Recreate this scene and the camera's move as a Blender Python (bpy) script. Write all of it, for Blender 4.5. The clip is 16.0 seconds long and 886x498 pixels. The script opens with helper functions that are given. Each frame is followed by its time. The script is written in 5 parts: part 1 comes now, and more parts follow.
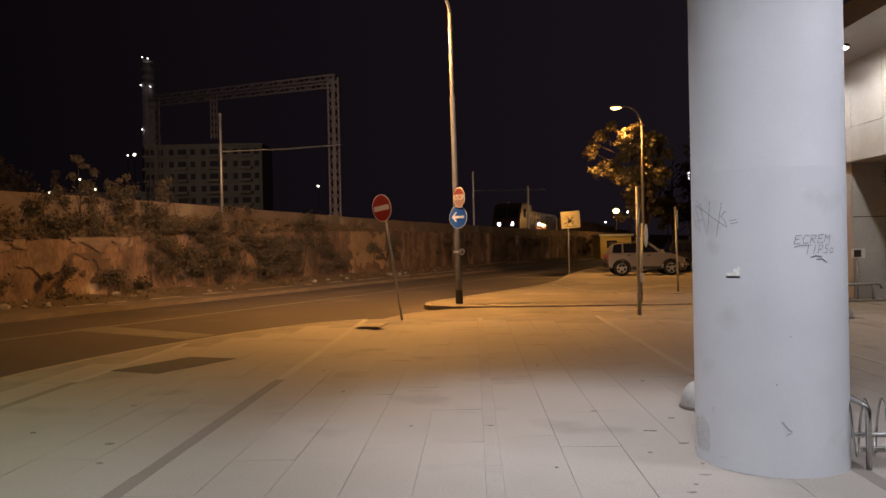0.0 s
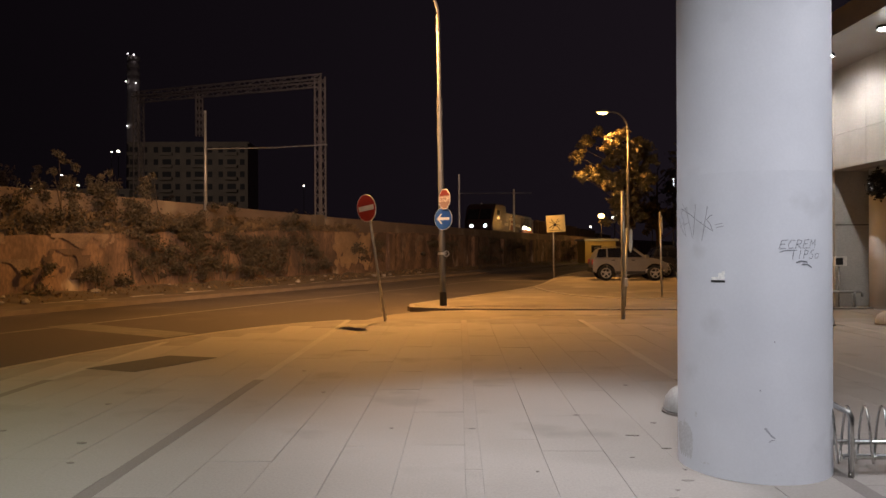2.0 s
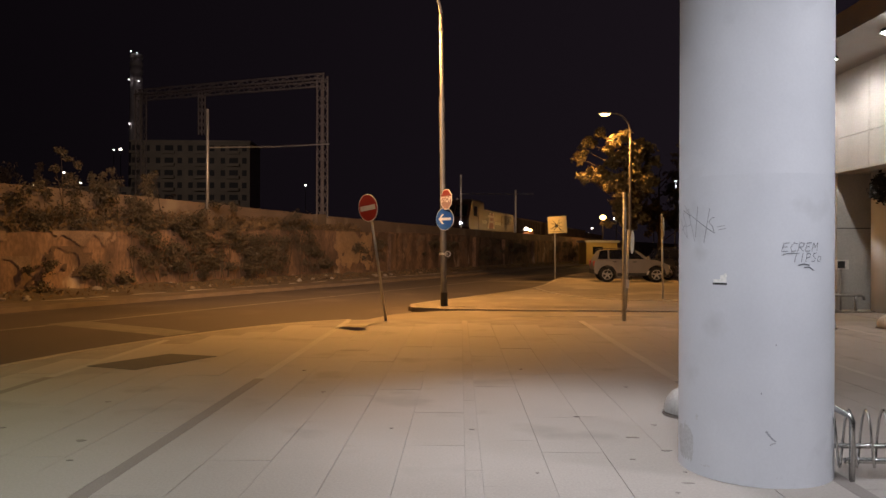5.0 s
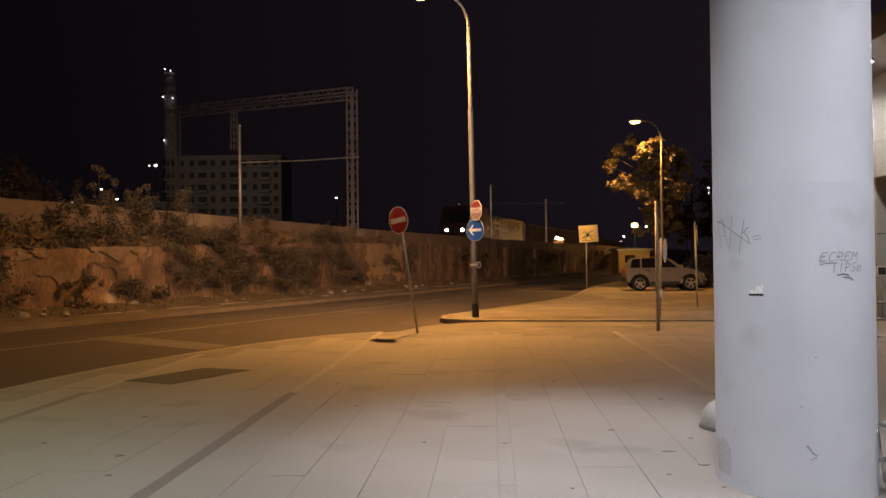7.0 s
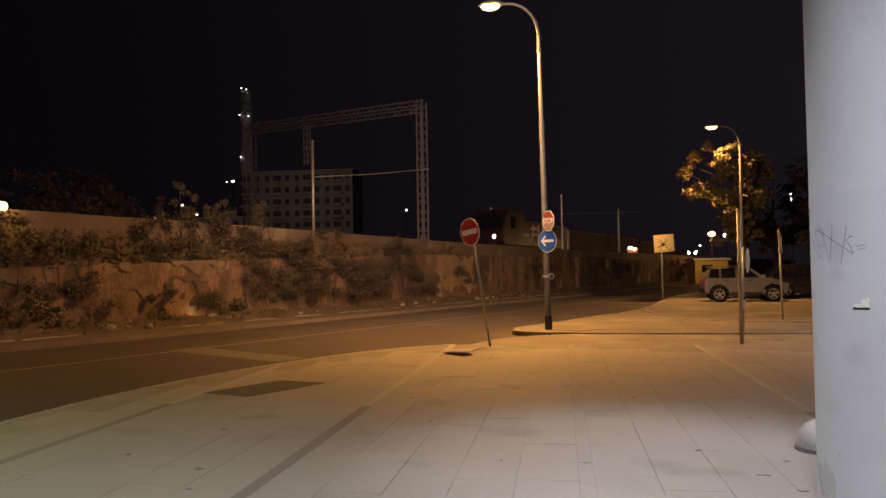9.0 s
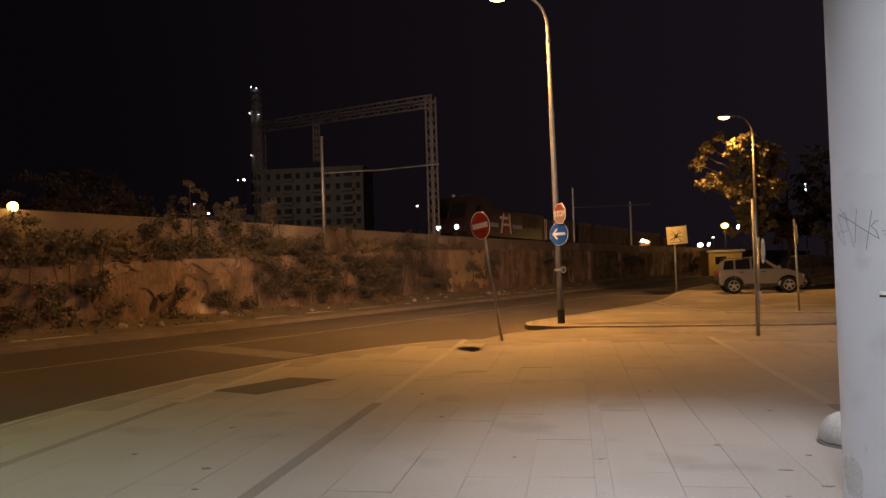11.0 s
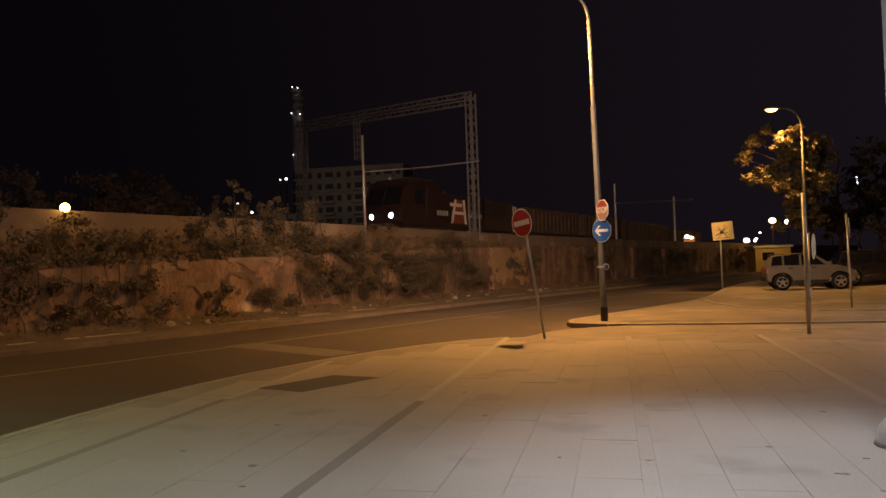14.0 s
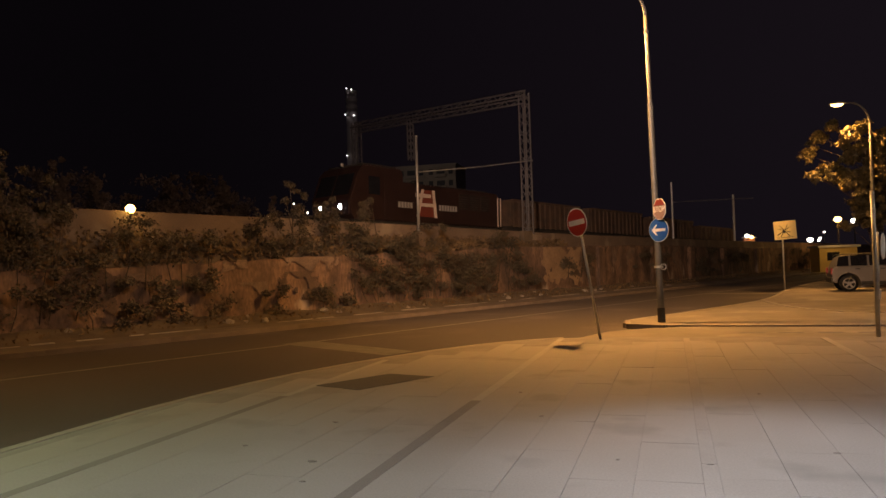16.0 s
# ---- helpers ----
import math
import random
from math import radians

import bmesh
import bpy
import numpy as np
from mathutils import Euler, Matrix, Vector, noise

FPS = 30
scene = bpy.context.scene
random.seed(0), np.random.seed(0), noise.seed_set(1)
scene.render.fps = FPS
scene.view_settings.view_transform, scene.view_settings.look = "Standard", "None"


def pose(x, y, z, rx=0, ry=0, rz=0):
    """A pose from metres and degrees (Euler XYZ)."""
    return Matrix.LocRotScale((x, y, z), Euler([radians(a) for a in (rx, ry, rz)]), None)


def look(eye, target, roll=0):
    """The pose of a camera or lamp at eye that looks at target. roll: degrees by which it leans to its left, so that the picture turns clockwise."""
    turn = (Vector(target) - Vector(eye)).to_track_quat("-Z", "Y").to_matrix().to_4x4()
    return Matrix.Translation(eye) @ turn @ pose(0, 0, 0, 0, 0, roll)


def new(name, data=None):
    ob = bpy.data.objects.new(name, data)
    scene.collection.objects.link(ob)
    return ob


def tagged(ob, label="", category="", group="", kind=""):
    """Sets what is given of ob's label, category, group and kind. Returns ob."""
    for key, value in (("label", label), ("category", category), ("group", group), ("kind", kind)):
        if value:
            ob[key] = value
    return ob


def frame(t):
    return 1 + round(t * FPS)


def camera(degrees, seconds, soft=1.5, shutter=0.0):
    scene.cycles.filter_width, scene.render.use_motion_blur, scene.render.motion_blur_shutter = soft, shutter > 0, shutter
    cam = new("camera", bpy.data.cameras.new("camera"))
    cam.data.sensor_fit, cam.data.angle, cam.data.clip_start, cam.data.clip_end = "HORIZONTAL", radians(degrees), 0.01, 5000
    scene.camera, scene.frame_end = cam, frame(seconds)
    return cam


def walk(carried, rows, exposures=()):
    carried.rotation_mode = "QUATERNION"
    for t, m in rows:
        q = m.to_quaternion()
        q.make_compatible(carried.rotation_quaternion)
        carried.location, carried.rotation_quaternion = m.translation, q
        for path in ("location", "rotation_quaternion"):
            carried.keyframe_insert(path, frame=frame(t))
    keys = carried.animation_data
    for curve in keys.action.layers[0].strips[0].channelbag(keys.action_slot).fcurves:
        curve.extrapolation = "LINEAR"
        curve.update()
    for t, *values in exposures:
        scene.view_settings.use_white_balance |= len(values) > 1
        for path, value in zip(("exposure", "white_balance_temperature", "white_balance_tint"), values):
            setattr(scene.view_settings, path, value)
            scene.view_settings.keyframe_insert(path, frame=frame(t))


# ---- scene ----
cam = camera(62.0, 16.0)

PATH = [
    (0, (-0.011, -0.156, 1.611), (-0.094, 1.842, 1.6), -1.2),
    (0.5, (-0.026, -0.123, 1.594), (-0.097, 1.875, 1.58), -1.3),
    (1, (-0.003, -0.096, 1.599), (-0.054, 1.903, 1.587), -1.1),
    (1.5, (0.018, -0.061, 1.594), (-0.025, 1.938, 1.585), -0.7),
    (2, (0.002, -0.073, 1.591), (-0.041, 1.926, 1.586), -0.3),
    (2.5, (-0.005, -0.079, 1.591), (-0.05, 1.92, 1.584), -0.1),
    (3, (0.011, -0.076, 1.593), (-0.035, 1.924, 1.586), -0.2),
    (3.5, (0.018, -0.068, 1.587), (-0.025, 1.931, 1.583), -0.1),
    (4, (0.012, -0.06, 1.583), (-0.03, 1.94, 1.578), 0.1),
    (6.5, (-0.002, -0.073, 1.613), (-0.077, 1.926, 1.622), -0.4),
    (7, (0.001, -0.062, 1.617), (-0.128, 1.933, 1.641), -0.6),
    (7.5, (0.010, -0.036, 1.616), (-0.208, 1.952, 1.652), -0.6),
    (8, (0.031, 0.003, 1.617), (-0.23, 1.986, 1.658), -0.7),
    (8.5, (0.007, 0.053, 1.631), (-0.298, 2.029, 1.687), -0.9),
    (9, (-0.060, 0.07, 1.633), (-0.376, 2.044, 1.69), -1.0),
    (9.5, (-0.088, 0.072, 1.626), (-0.414, 2.044, 1.683), -1.3),
    (12, (-0.049, 0.312, 1.604), (-0.413, 2.279, 1.643), -1.8),
    (12.5, (-0.053, 0.288, 1.61), (-0.432, 2.252, 1.649), -1.9),
    (13, (-0.060, 0.282, 1.616), (-0.461, 2.242, 1.658), -2.0),
    (13.5, (-0.063, 0.275, 1.614), (-0.491, 2.229, 1.655), -1.9),
    (14, (-0.089, 0.256, 1.62), (-0.5435, 2.204, 1.662), -2.0),
    (14.5, (-0.105, 0.234, 1.632), (-0.5895, 2.175, 1.672), -2.0),
    (15, (-0.116, 0.202, 1.637), (-0.6365, 2.133, 1.678), -2.0),
    (15.5, (-0.129, 0.247, 1.629), (-0.6895, 2.167, 1.673), -1.9),
    (16, (-0.119, 0.23, 1.622), (-0.7105, 2.14, 1.668), -1.9),
]
walk(cam, [(t, look(eye, target, roll)) for t, eye, target, roll in PATH],
     exposures=[(0, 1.73), (7, 1.73), (9, 1.7), (12.5, 1.58), (16, 1.55)])

# ---- world, lamps, exposure ----
world = bpy.data.worlds.new("night_sky")
scene.world = world
world.use_nodes = True
wn = world.node_tree.nodes
wn["Background"].inputs["Color"].default_value = (0.56, 0.39, 0.56, 1)
# lens glare put into the sky, a little lighter over car park than railway
sky_co, sky_xyz, sky_map = wn.new("ShaderNodeTexCoord"), wn.new("ShaderNodeSeparateXYZ"), wn.new("ShaderNodeMapRange")
sky_map.inputs["From Min"].default_value, sky_map.inputs["From Max"].default_value = -0.6, 0.35
sky_map.inputs["To Min"].default_value, sky_map.inputs["To Max"].default_value = 0.0014, 0.0050
world.node_tree.links.new(sky_co.outputs["Generated"], sky_xyz.inputs[0])
world.node_tree.links.new(sky_xyz.outputs["X"], sky_map.inputs["Value"])
world.node_tree.links.new(sky_map.outputs["Result"], wn["Background"].inputs["Strength"])

SODIUM = (1.0, 0.46, 0.115)
NEUTRAL = (0.93, 0.93, 1.0)


def lamp(kind, name, place, target, watts, colour, size=0.2, cone=120, blend=0.6):
    d = bpy.data.lights.new(name, kind)
    d.energy, d.color = watts, colour
    if kind == "SPOT":
        d.spot_size, d.spot_blend, d.shadow_soft_size = radians(cone), blend, size
    elif kind == "POINT":
        d.shadow_soft_size = size
    ob = new(name, d)
    ob.matrix_world = look(place, target)
    return ob


# street lamps
lamp("SPOT", "street_lamp_light", (-1.75, 19.5, 8.45), (-2.6, 20.9, 0), 3000, SODIUM, 0.15, 166, 1.0)
lamp("SPOT", "street_lamp_light", (7.05, 35.9, 7.95), (6.6, 36.4, 0), 1350, SODIUM, 0.15, 160, 1.0)
# third one is unseen, added off to the left to brighten the wall
lamp("SPOT", "street_lamp_light", (-15.6, 7.6, 8.3), (-16.4, 9.5, 0), 800, SODIUM, 0.15, 142, 0.9)
# downlights in the canopy over the walk
lamp("SPOT", "canopy_light", (0.75, 6.5, 5.9), (0.75, 6.5, 0), 400, NEUTRAL, 0.3, 58, 1.0)
lamp("SPOT", "canopy_light", (0.9, 1.8, 5.9), (0.9, 1.8, 0), 370, NEUTRAL, 0.08, 130, 0.9)
lamp("SPOT", "canopy_light", (4.8, 3.6, 5.9), (4.8, 3.8, 0), 290, NEUTRAL, 0.08, 130, 0.9)
lamp("SPOT", "canopy_light", (-3.2, 2.0, 5.9), (-3.2, 2.0, 0), 200, NEUTRAL, 0.08, 140, 0.9)
# greenish one stands in for an unseen lamp off to the left
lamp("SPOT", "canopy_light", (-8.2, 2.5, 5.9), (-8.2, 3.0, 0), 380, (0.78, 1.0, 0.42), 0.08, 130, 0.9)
# unseen fill spots added at the canopy's roof edge, brightening signs, wall and railway
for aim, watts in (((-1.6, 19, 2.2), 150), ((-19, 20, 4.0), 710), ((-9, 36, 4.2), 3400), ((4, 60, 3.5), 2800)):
    lamp("SPOT", "fill_light", (-3.0, 9.3, 6.75), aim, watts, (1.0, 0.65, 0.46), 0.12, 60, 1.0)
for yy in (10.6, 12.8, 14.95, 17.1, 19.2):
    near = 16 < yy < 18
    lamp("SPOT", "soffit_light", (8.55, yy, 5.9), (9.5, yy + 0.9, 0) if near else (8.95, yy, 0), 210 if near else 150, (1.0, 0.93, 0.85), 0.06, 146, 1.0)

# ---- materials ----
MATS = {}


def mat(name, c1, c2=None, rough=0.8, scale=3.0, fine=40.0, bump=0.15, metal=0.0, rand=0.0, contrast=0.35, stain=None, stain_scale=0.6, stain_cut=0.55, coat=0.0, speck=0.82, stretch=1.0, wide=False):
    """A surface with coarse and fine variation, stains, and relief."""
    if name in MATS:
        return MATS[name]
    m = bpy.data.materials.new(name)
    m.use_nodes = True
    nt = m.node_tree
    n, l = nt.nodes, nt.links
    b = n["Principled BSDF"]
    b.inputs["Roughness"].default_value = rough
    b.inputs["Metallic"].default_value = metal
    b.inputs["Coat Weight"].default_value = coat
    co = n.new("ShaderNodeTexCoord").outputs["Object"]
    if wide:
        co = n.new("ShaderNodeNewGeometry").outputs["Position"]
    if stretch != 1:
        mp = n.new("ShaderNodeMapping")
        mp.inputs["Scale"].default_value = (1, 1, stretch)
        l.new(co, mp.inputs["Vector"])
        co = mp.outputs["Vector"]

    def tex(s, det=4):
        t = n.new("ShaderNodeTexNoise")
        t.inputs["Scale"].default_value, t.inputs["Detail"].default_value = s, det
        l.new(co, t.inputs["Vector"])
        return t.outputs["Fac"]

    def mix(fac, a, bb):
        k = n.new("ShaderNodeMix")
        k.data_type = "RGBA"
        for s, v in ((0, fac), (6, a), (7, bb)):
            if hasattr(v, "is_linked"):
                l.new(v, k.inputs[s])
            else:
                k.inputs[s].default_value = v if s == 0 else (*v, 1)
        return k.outputs[2]

    def ramp(v, lo, hi):
        k = n.new("ShaderNodeMapRange")
        k.inputs["From Min"].default_value, k.inputs["From Max"].default_value = lo, hi
        l.new(v, k.inputs["Value"])
        return k.outputs["Result"]

    c2 = c2 or tuple(v * 0.7 for v in c1)
    coarse, grain = tex(scale), tex(fine, 6)
    col = mix(ramp(coarse, 0.5 - contrast / 2, 0.5 + contrast / 2), c2, c1)
    dark = mix(ramp(grain, 0.35, 0.65), (speck, speck, speck), (1.0, 1.0, 1.0))
    mul = n.new("ShaderNodeMix")
    mul.data_type, mul.blend_type = "RGBA", "MULTIPLY"
    mul.inputs[0].default_value = 1.0
    l.new(col, mul.inputs[6]), l.new(dark, mul.inputs[7])
    col = mul.outputs[2]
    if stain:
        col = mix(ramp(tex(stain_scale, 6), stain_cut, stain_cut + 0.12), col, stain)
    if rand:
        hsv = n.new("ShaderNodeHueSaturation")
        info = n.new("ShaderNodeObjectInfo")
        geo = n.new("ShaderNodeNewGeometry")
        add = n.new("ShaderNodeMath")
        add.operation = "ADD"
        l.new(info.outputs["Random"], add.inputs[0]), l.new(geo.outputs["Random Per Island"], add.inputs[1])
        k = n.new("ShaderNodeMapRange")
        k.inputs["From Max"].default_value = 2.0
        k.inputs["To Min"].default_value, k.inputs["To Max"].default_value = 1 - rand, 1 + rand
        l.new(add.outputs[0], k.inputs["Value"]), l.new(k.outputs["Result"], hsv.inputs["Value"]), l.new(col, hsv.inputs["Color"])
        col = hsv.outputs["Color"]
    l.new(col, b.inputs["Base Color"])
    rr = n.new("ShaderNodeMapRange")
    rr.inputs["To Min"].default_value, rr.inputs["To Max"].default_value = max(rough - 0.12, 0.03), min(rough + 0.1, 1)
    l.new(coarse, rr.inputs["Value"]), l.new(rr.outputs["Result"], b.inputs["Roughness"])
    if bump:
        bp = n.new("ShaderNodeBump")
        bp.inputs["Strength"].default_value, bp.inputs["Distance"].default_value = bump, 0.01
        l.new(grain, bp.inputs["Height"]), l.new(bp.outputs["Normal"], b.inputs["Normal"])
    MATS[name] = m
    return m


def glow(name, colour, strength):
    if name in MATS:
        return MATS[name]
    m = bpy.data.materials.new(name)
    m.use_nodes = True
    b = m.node_tree.nodes["Principled BSDF"]
    b.inputs["Base Color"].default_value = (*colour, 1)
    b.inputs["Emission Color"].default_value = (*colour, 1)
    b.inputs["Emission Strength"].default_value = strength
    MATS[name] = m
    return m


STONE = mat("paving_stone", (0.264, 0.237, 0.215), (0.217, 0.194, 0.176), 0.72, 0.45, 55, 0.10, rand=0.045, stain=(0.178, 0.16, 0.146), stain_scale=0.9, stain_cut=0.56, speck=0.86, wide=True)
JOINT = mat("paving_bed", (0.235, 0.212, 0.196), (0.17, 0.152, 0.14), 0.9, 2, 60, 0.2)
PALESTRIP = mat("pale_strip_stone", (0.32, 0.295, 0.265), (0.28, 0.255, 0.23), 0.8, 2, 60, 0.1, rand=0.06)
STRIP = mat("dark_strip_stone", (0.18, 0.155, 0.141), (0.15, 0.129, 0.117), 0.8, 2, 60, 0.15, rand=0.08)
KERB = mat("kerb_stone", (0.27, 0.243, 0.215), (0.20, 0.178, 0.155), 0.8, 2, 40, 0.2, rand=0.12)
ASPHALT = mat("asphalt", (0.056, 0.045, 0.047), (0.039, 0.032, 0.034), 0.85, 0.7, 90, 0.35, stain=(0.074, 0.059, 0.06), stain_scale=0.35)
ISLAND = mat("worn_asphalt", (0.22, 0.19, 0.155), (0.15, 0.13, 0.105), 0.9, 0.8, 60, 0.3, stain=(0.27, 0.235, 0.19), stain_scale=0.5)
FOOTWAY = mat("worn_footway", (0.115, 0.09, 0.072), (0.075, 0.06, 0.05), 0.9, 0.7, 50, 0.3, stain=(0.15, 0.12, 0.095), stain_scale=0.6)
ROADPAINT = mat("worn_road_paint", (0.15, 0.135, 0.125), (0.065, 0.058, 0.056), 0.8, 6, 50, 0.2, contrast=0.5)
LANEPAINT = mat("lane_paint", (0.24, 0.225, 0.215), (0.09, 0.083, 0.08), 0.8, 5, 50, 0.2, contrast=0.5)
EARTH = mat("dry_earth", (0.13, 0.10, 0.07), (0.07, 0.055, 0.04), 0.95, 1.2, 25, 0.5)
GROUND = mat("dark_ground", (0.06, 0.055, 0.045), (0.035, 0.035, 0.03), 0.95, 0.05, 2, 0.2)
WALLSTONE = mat("weathered_render", (0.22, 0.14, 0.092), (0.095, 0.062, 0.045), 0.92, 1.2, 12, 0.7, contrast=0.22, stain=(0.46, 0.38, 0.30), stain_scale=0.9, stain_cut=0.64, stretch=0.4, speck=0.6)
PARAPET = mat("parapet_concrete", (0.165, 0.122, 0.09), (0.11, 0.08, 0.06), 0.9, 0.8, 20, 0.3, stain=(0.20, 0.16, 0.12), stain_scale=0.7)
COLUMN = mat("painted_concrete", (0.62, 0.635, 0.68), (0.56, 0.575, 0.62), 0.55, 1.6, 60, 0.012, stain=(0.50, 0.51, 0.55), stain_scale=1.5, stain_cut=0.62, speck=0.97)
COLUMNLOW = mat("washable_column_coat", (0.61, 0.626, 0.67), (0.55, 0.565, 0.61), 0.5, 1.3, 60, 0.012, stain=(0.47, 0.48, 0.51), stain_scale=1.8, stain_cut=0.6, speck=0.97)
PANEL = mat("facade_panel", (0.50, 0.49, 0.47), (0.44, 0.43, 0.41), 0.5, 1.5, 50, 0.04, rand=0.05)
SOFFIT = mat("soffit_panel", (0.33, 0.31, 0.29), (0.27, 0.255, 0.24), 0.45, 1.5, 50, 0.03, rand=0.06)
CONCRETE = mat("smooth_concrete", (0.42, 0.41, 0.39), (0.33, 0.32, 0.31), 0.75, 1.5, 40, 0.12)
GALV = mat("galvanised_steel", (0.46, 0.46, 0.45), (0.34, 0.34, 0.33), 0.5, 6, 60, 0.05, metal=0.6)
PAINTEDPOLE = mat("grey_weathered_steel", (0.15, 0.147, 0.14), (0.11, 0.107, 0.10), 0.6, 5, 60, 0.05, metal=0.45)
CHROME = mat("polished_steel", (0.62, 0.61, 0.58), (0.5, 0.49, 0.47), 0.22, 6, 60, 0.02, metal=1.0)
BLACK = mat("black_paint", (0.02, 0.02, 0.02), (0.012, 0.012, 0.012), 0.6, 5, 60, 0.1)
RUBBER = mat("tyre_rubber", (0.02, 0.02, 0.02), (0.014, 0.014, 0.014), 0.85, 5, 60, 0.2)
RED = mat("red_sign_film", (0.40, 0.035, 0.03), (0.32, 0.03, 0.025), 0.4, 5, 60, 0.0)
WHITE = mat("white_sign_film", (0.78, 0.76, 0.72), (0.66, 0.64, 0.60), 0.4, 5, 60, 0.0)
BLUE = mat("blue_sign_film", (0.02, 0.10, 0.36), (0.018, 0.085, 0.30), 0.4, 5, 60, 0.0)
YELLOW = mat("yellow_sign_film", (0.86, 0.74, 0.34), (0.80, 0.68, 0.30), 0.45, 3, 60, 0.0)
SIGNBACK = mat("bare_aluminium", (0.50, 0.49, 0.47), (0.42, 0.41, 0.39), 0.5, 4, 60, 0.02, metal=0.2)
LATTICE = mat("weathered_lattice_steel", (0.12, 0.113, 0.12), (0.085, 0.08, 0.085), 0.7, 3, 40, 0.1)
LEAF = mat("leaf", (0.105, 0.085, 0.05), (0.065, 0.055, 0.033), 0.6, 2, 20, 0.0, rand=0.45)
IVY = mat("ivy_leaf", (0.088, 0.07, 0.043), (0.055, 0.046, 0.029), 0.65, 2, 20, 0.0, rand=0.4)
AUTUMN = mat("pale_green_leaf", (0.115, 0.092, 0.036), (0.055, 0.046, 0.022), 0.6, 1.2, 20, 0.0, rand=0.4)
BARK = mat("bark", (0.07, 0.052, 0.036), (0.04, 0.03, 0.022), 0.95, 4, 30, 0.6)
# paler than the other leaves: the town glow is put into the colour
SCRUB = mat("glow_tinted_scrub_leaf", (0.21, 0.155, 0.12), (0.13, 0.096, 0.075), 0.8, 1.5, 15, 0.0, rand=0.35)
PALEPINK = mat("pale_pink_sign_film", (0.27, 0.18, 0.165), (0.21, 0.14, 0.125), 0.55, 9, 60, 0.0)
DULLRED = mat("dull_red_sign_film", (0.20, 0.03, 0.025), (0.15, 0.025, 0.02), 0.5, 6, 60, 0.0)
TRAINRED = mat("dark_red_train_paint", (0.032, 0.014, 0.012), (0.024, 0.011, 0.01), 0.4, 1.5, 40, 0.03)
TRAINBLACK = mat("dark_maroon_train_paint", (0.04, 0.021, 0.018), (0.026, 0.014, 0.012), 0.36, 1.5, 40, 0.03)
LOGORED = mat("brick_red_panel", (0.22, 0.05, 0.03), (0.17, 0.04, 0.025), 0.5, 3, 40, 0.02)
LOGOCREAM = mat("cream_panel_paint", (0.8, 0.68, 0.58), (0.7, 0.6, 0.5), 0.5, 3, 40, 0.02)
WAGON = mat("rusty_wagon_steel", (0.12, 0.075, 0.05), (0.06, 0.04, 0.03), 0.8, 1.5, 30, 0.2)
UNDER = mat("underframe_grime", (0.035, 0.03, 0.026), (0.02, 0.018, 0.016), 0.85, 3, 30, 0.2)
BALLAST = mat("ballast", (0.14, 0.115, 0.095), (0.07, 0.06, 0.05), 0.95, 9, 30, 0.8)
GLASS = mat("dark_glass", (0.015, 0.016, 0.02), (0.012, 0.012, 0.016), 0.08, 2, 20, 0.0)
SILVER = mat("silver_car_paint", (0.20, 0.195, 0.19), (0.17, 0.165, 0.16), 0.38, 2, 80, 0.0, metal=0.1, coat=0.5)
DARKCAR = mat("dark_car_paint", (0.03, 0.03, 0.035), (0.022, 0.022, 0.026), 0.3, 2, 80, 0.0, metal=0.3, coat=0.5)
FARGLASS = mat("dusty_far_glass", (0.035, 0.035, 0.04), (0.025, 0.025, 0.03), 0.75, 0.3, 4, 0.0)
PAPER = mat("white_sticker_paper", (0.92, 0.91, 0.88), (0.86, 0.85, 0.82), 0.5, 8, 60, 0.0)
HOUSE = mat("apartment_render", (0.26, 0.22, 0.18), (0.20, 0.17, 0.14), 0.9, 0.3, 4, 0.1)
SHED = mat("yellow_render", (0.50, 0.36, 0.12), (0.40, 0.29, 0.10), 0.85, 1, 20, 0.1)
HEADLIGHT = glow("headlight_glow", (0.80, 0.90, 1.0), 14)
SODGLOW = glow("sodium_glow", (1.0, 0.62, 0.2), 3)
COLDGLOW = glow("cold_lamp_glow", (1.0, 0.92, 0.78), 2.2)
YELLOWGLOW = glow("yellow_lamp_glow", (1.0, 0.55, 0.12), 5)
WARNGLOW = glow("warning_light_glow", (1.0, 0.92, 0.95), 1.2)
SPOTGLOW = glow("downlight_glow", (1.0, 0.96, 0.9), 30)


# ---- shape helpers ----
def mesh(bm, name, material, smooth=False):
    me = bpy.data.meshes.new(name)
    bm.normal_update()
    bm.to_mesh(me)
    bm.free()
    me.materials.append(material)
    if smooth:
        for p in me.polygons:
            p.use_smooth = True
    return me


def part(name, bm, material, parent, label="", smooth=False, at=None):
    """One mesh object under a thing or under a part."""
    ob = new(name, mesh(bm, name, material, smooth) if isinstance(bm, bmesh.types.BMesh) else bm)
    ob.parent = parent
    if at is not None:
        ob.matrix_basis = at
    if label:
        ob["label"] = label
    return ob


def thing(name, m, label, category, group="", kind=""):
    ob = new(name)
    ob.empty_display_size = 0.1
    ob.matrix_basis = m
    return tagged(ob, label, category, group, kind)


def setting(name, bm, material, label, smooth=False, m=None):
    ob = new(name, mesh(bm, name, material, smooth))
    if m is not None:
        ob.matrix_basis = m
    return tagged(ob, label, name.split("_")[0], kind="structure")


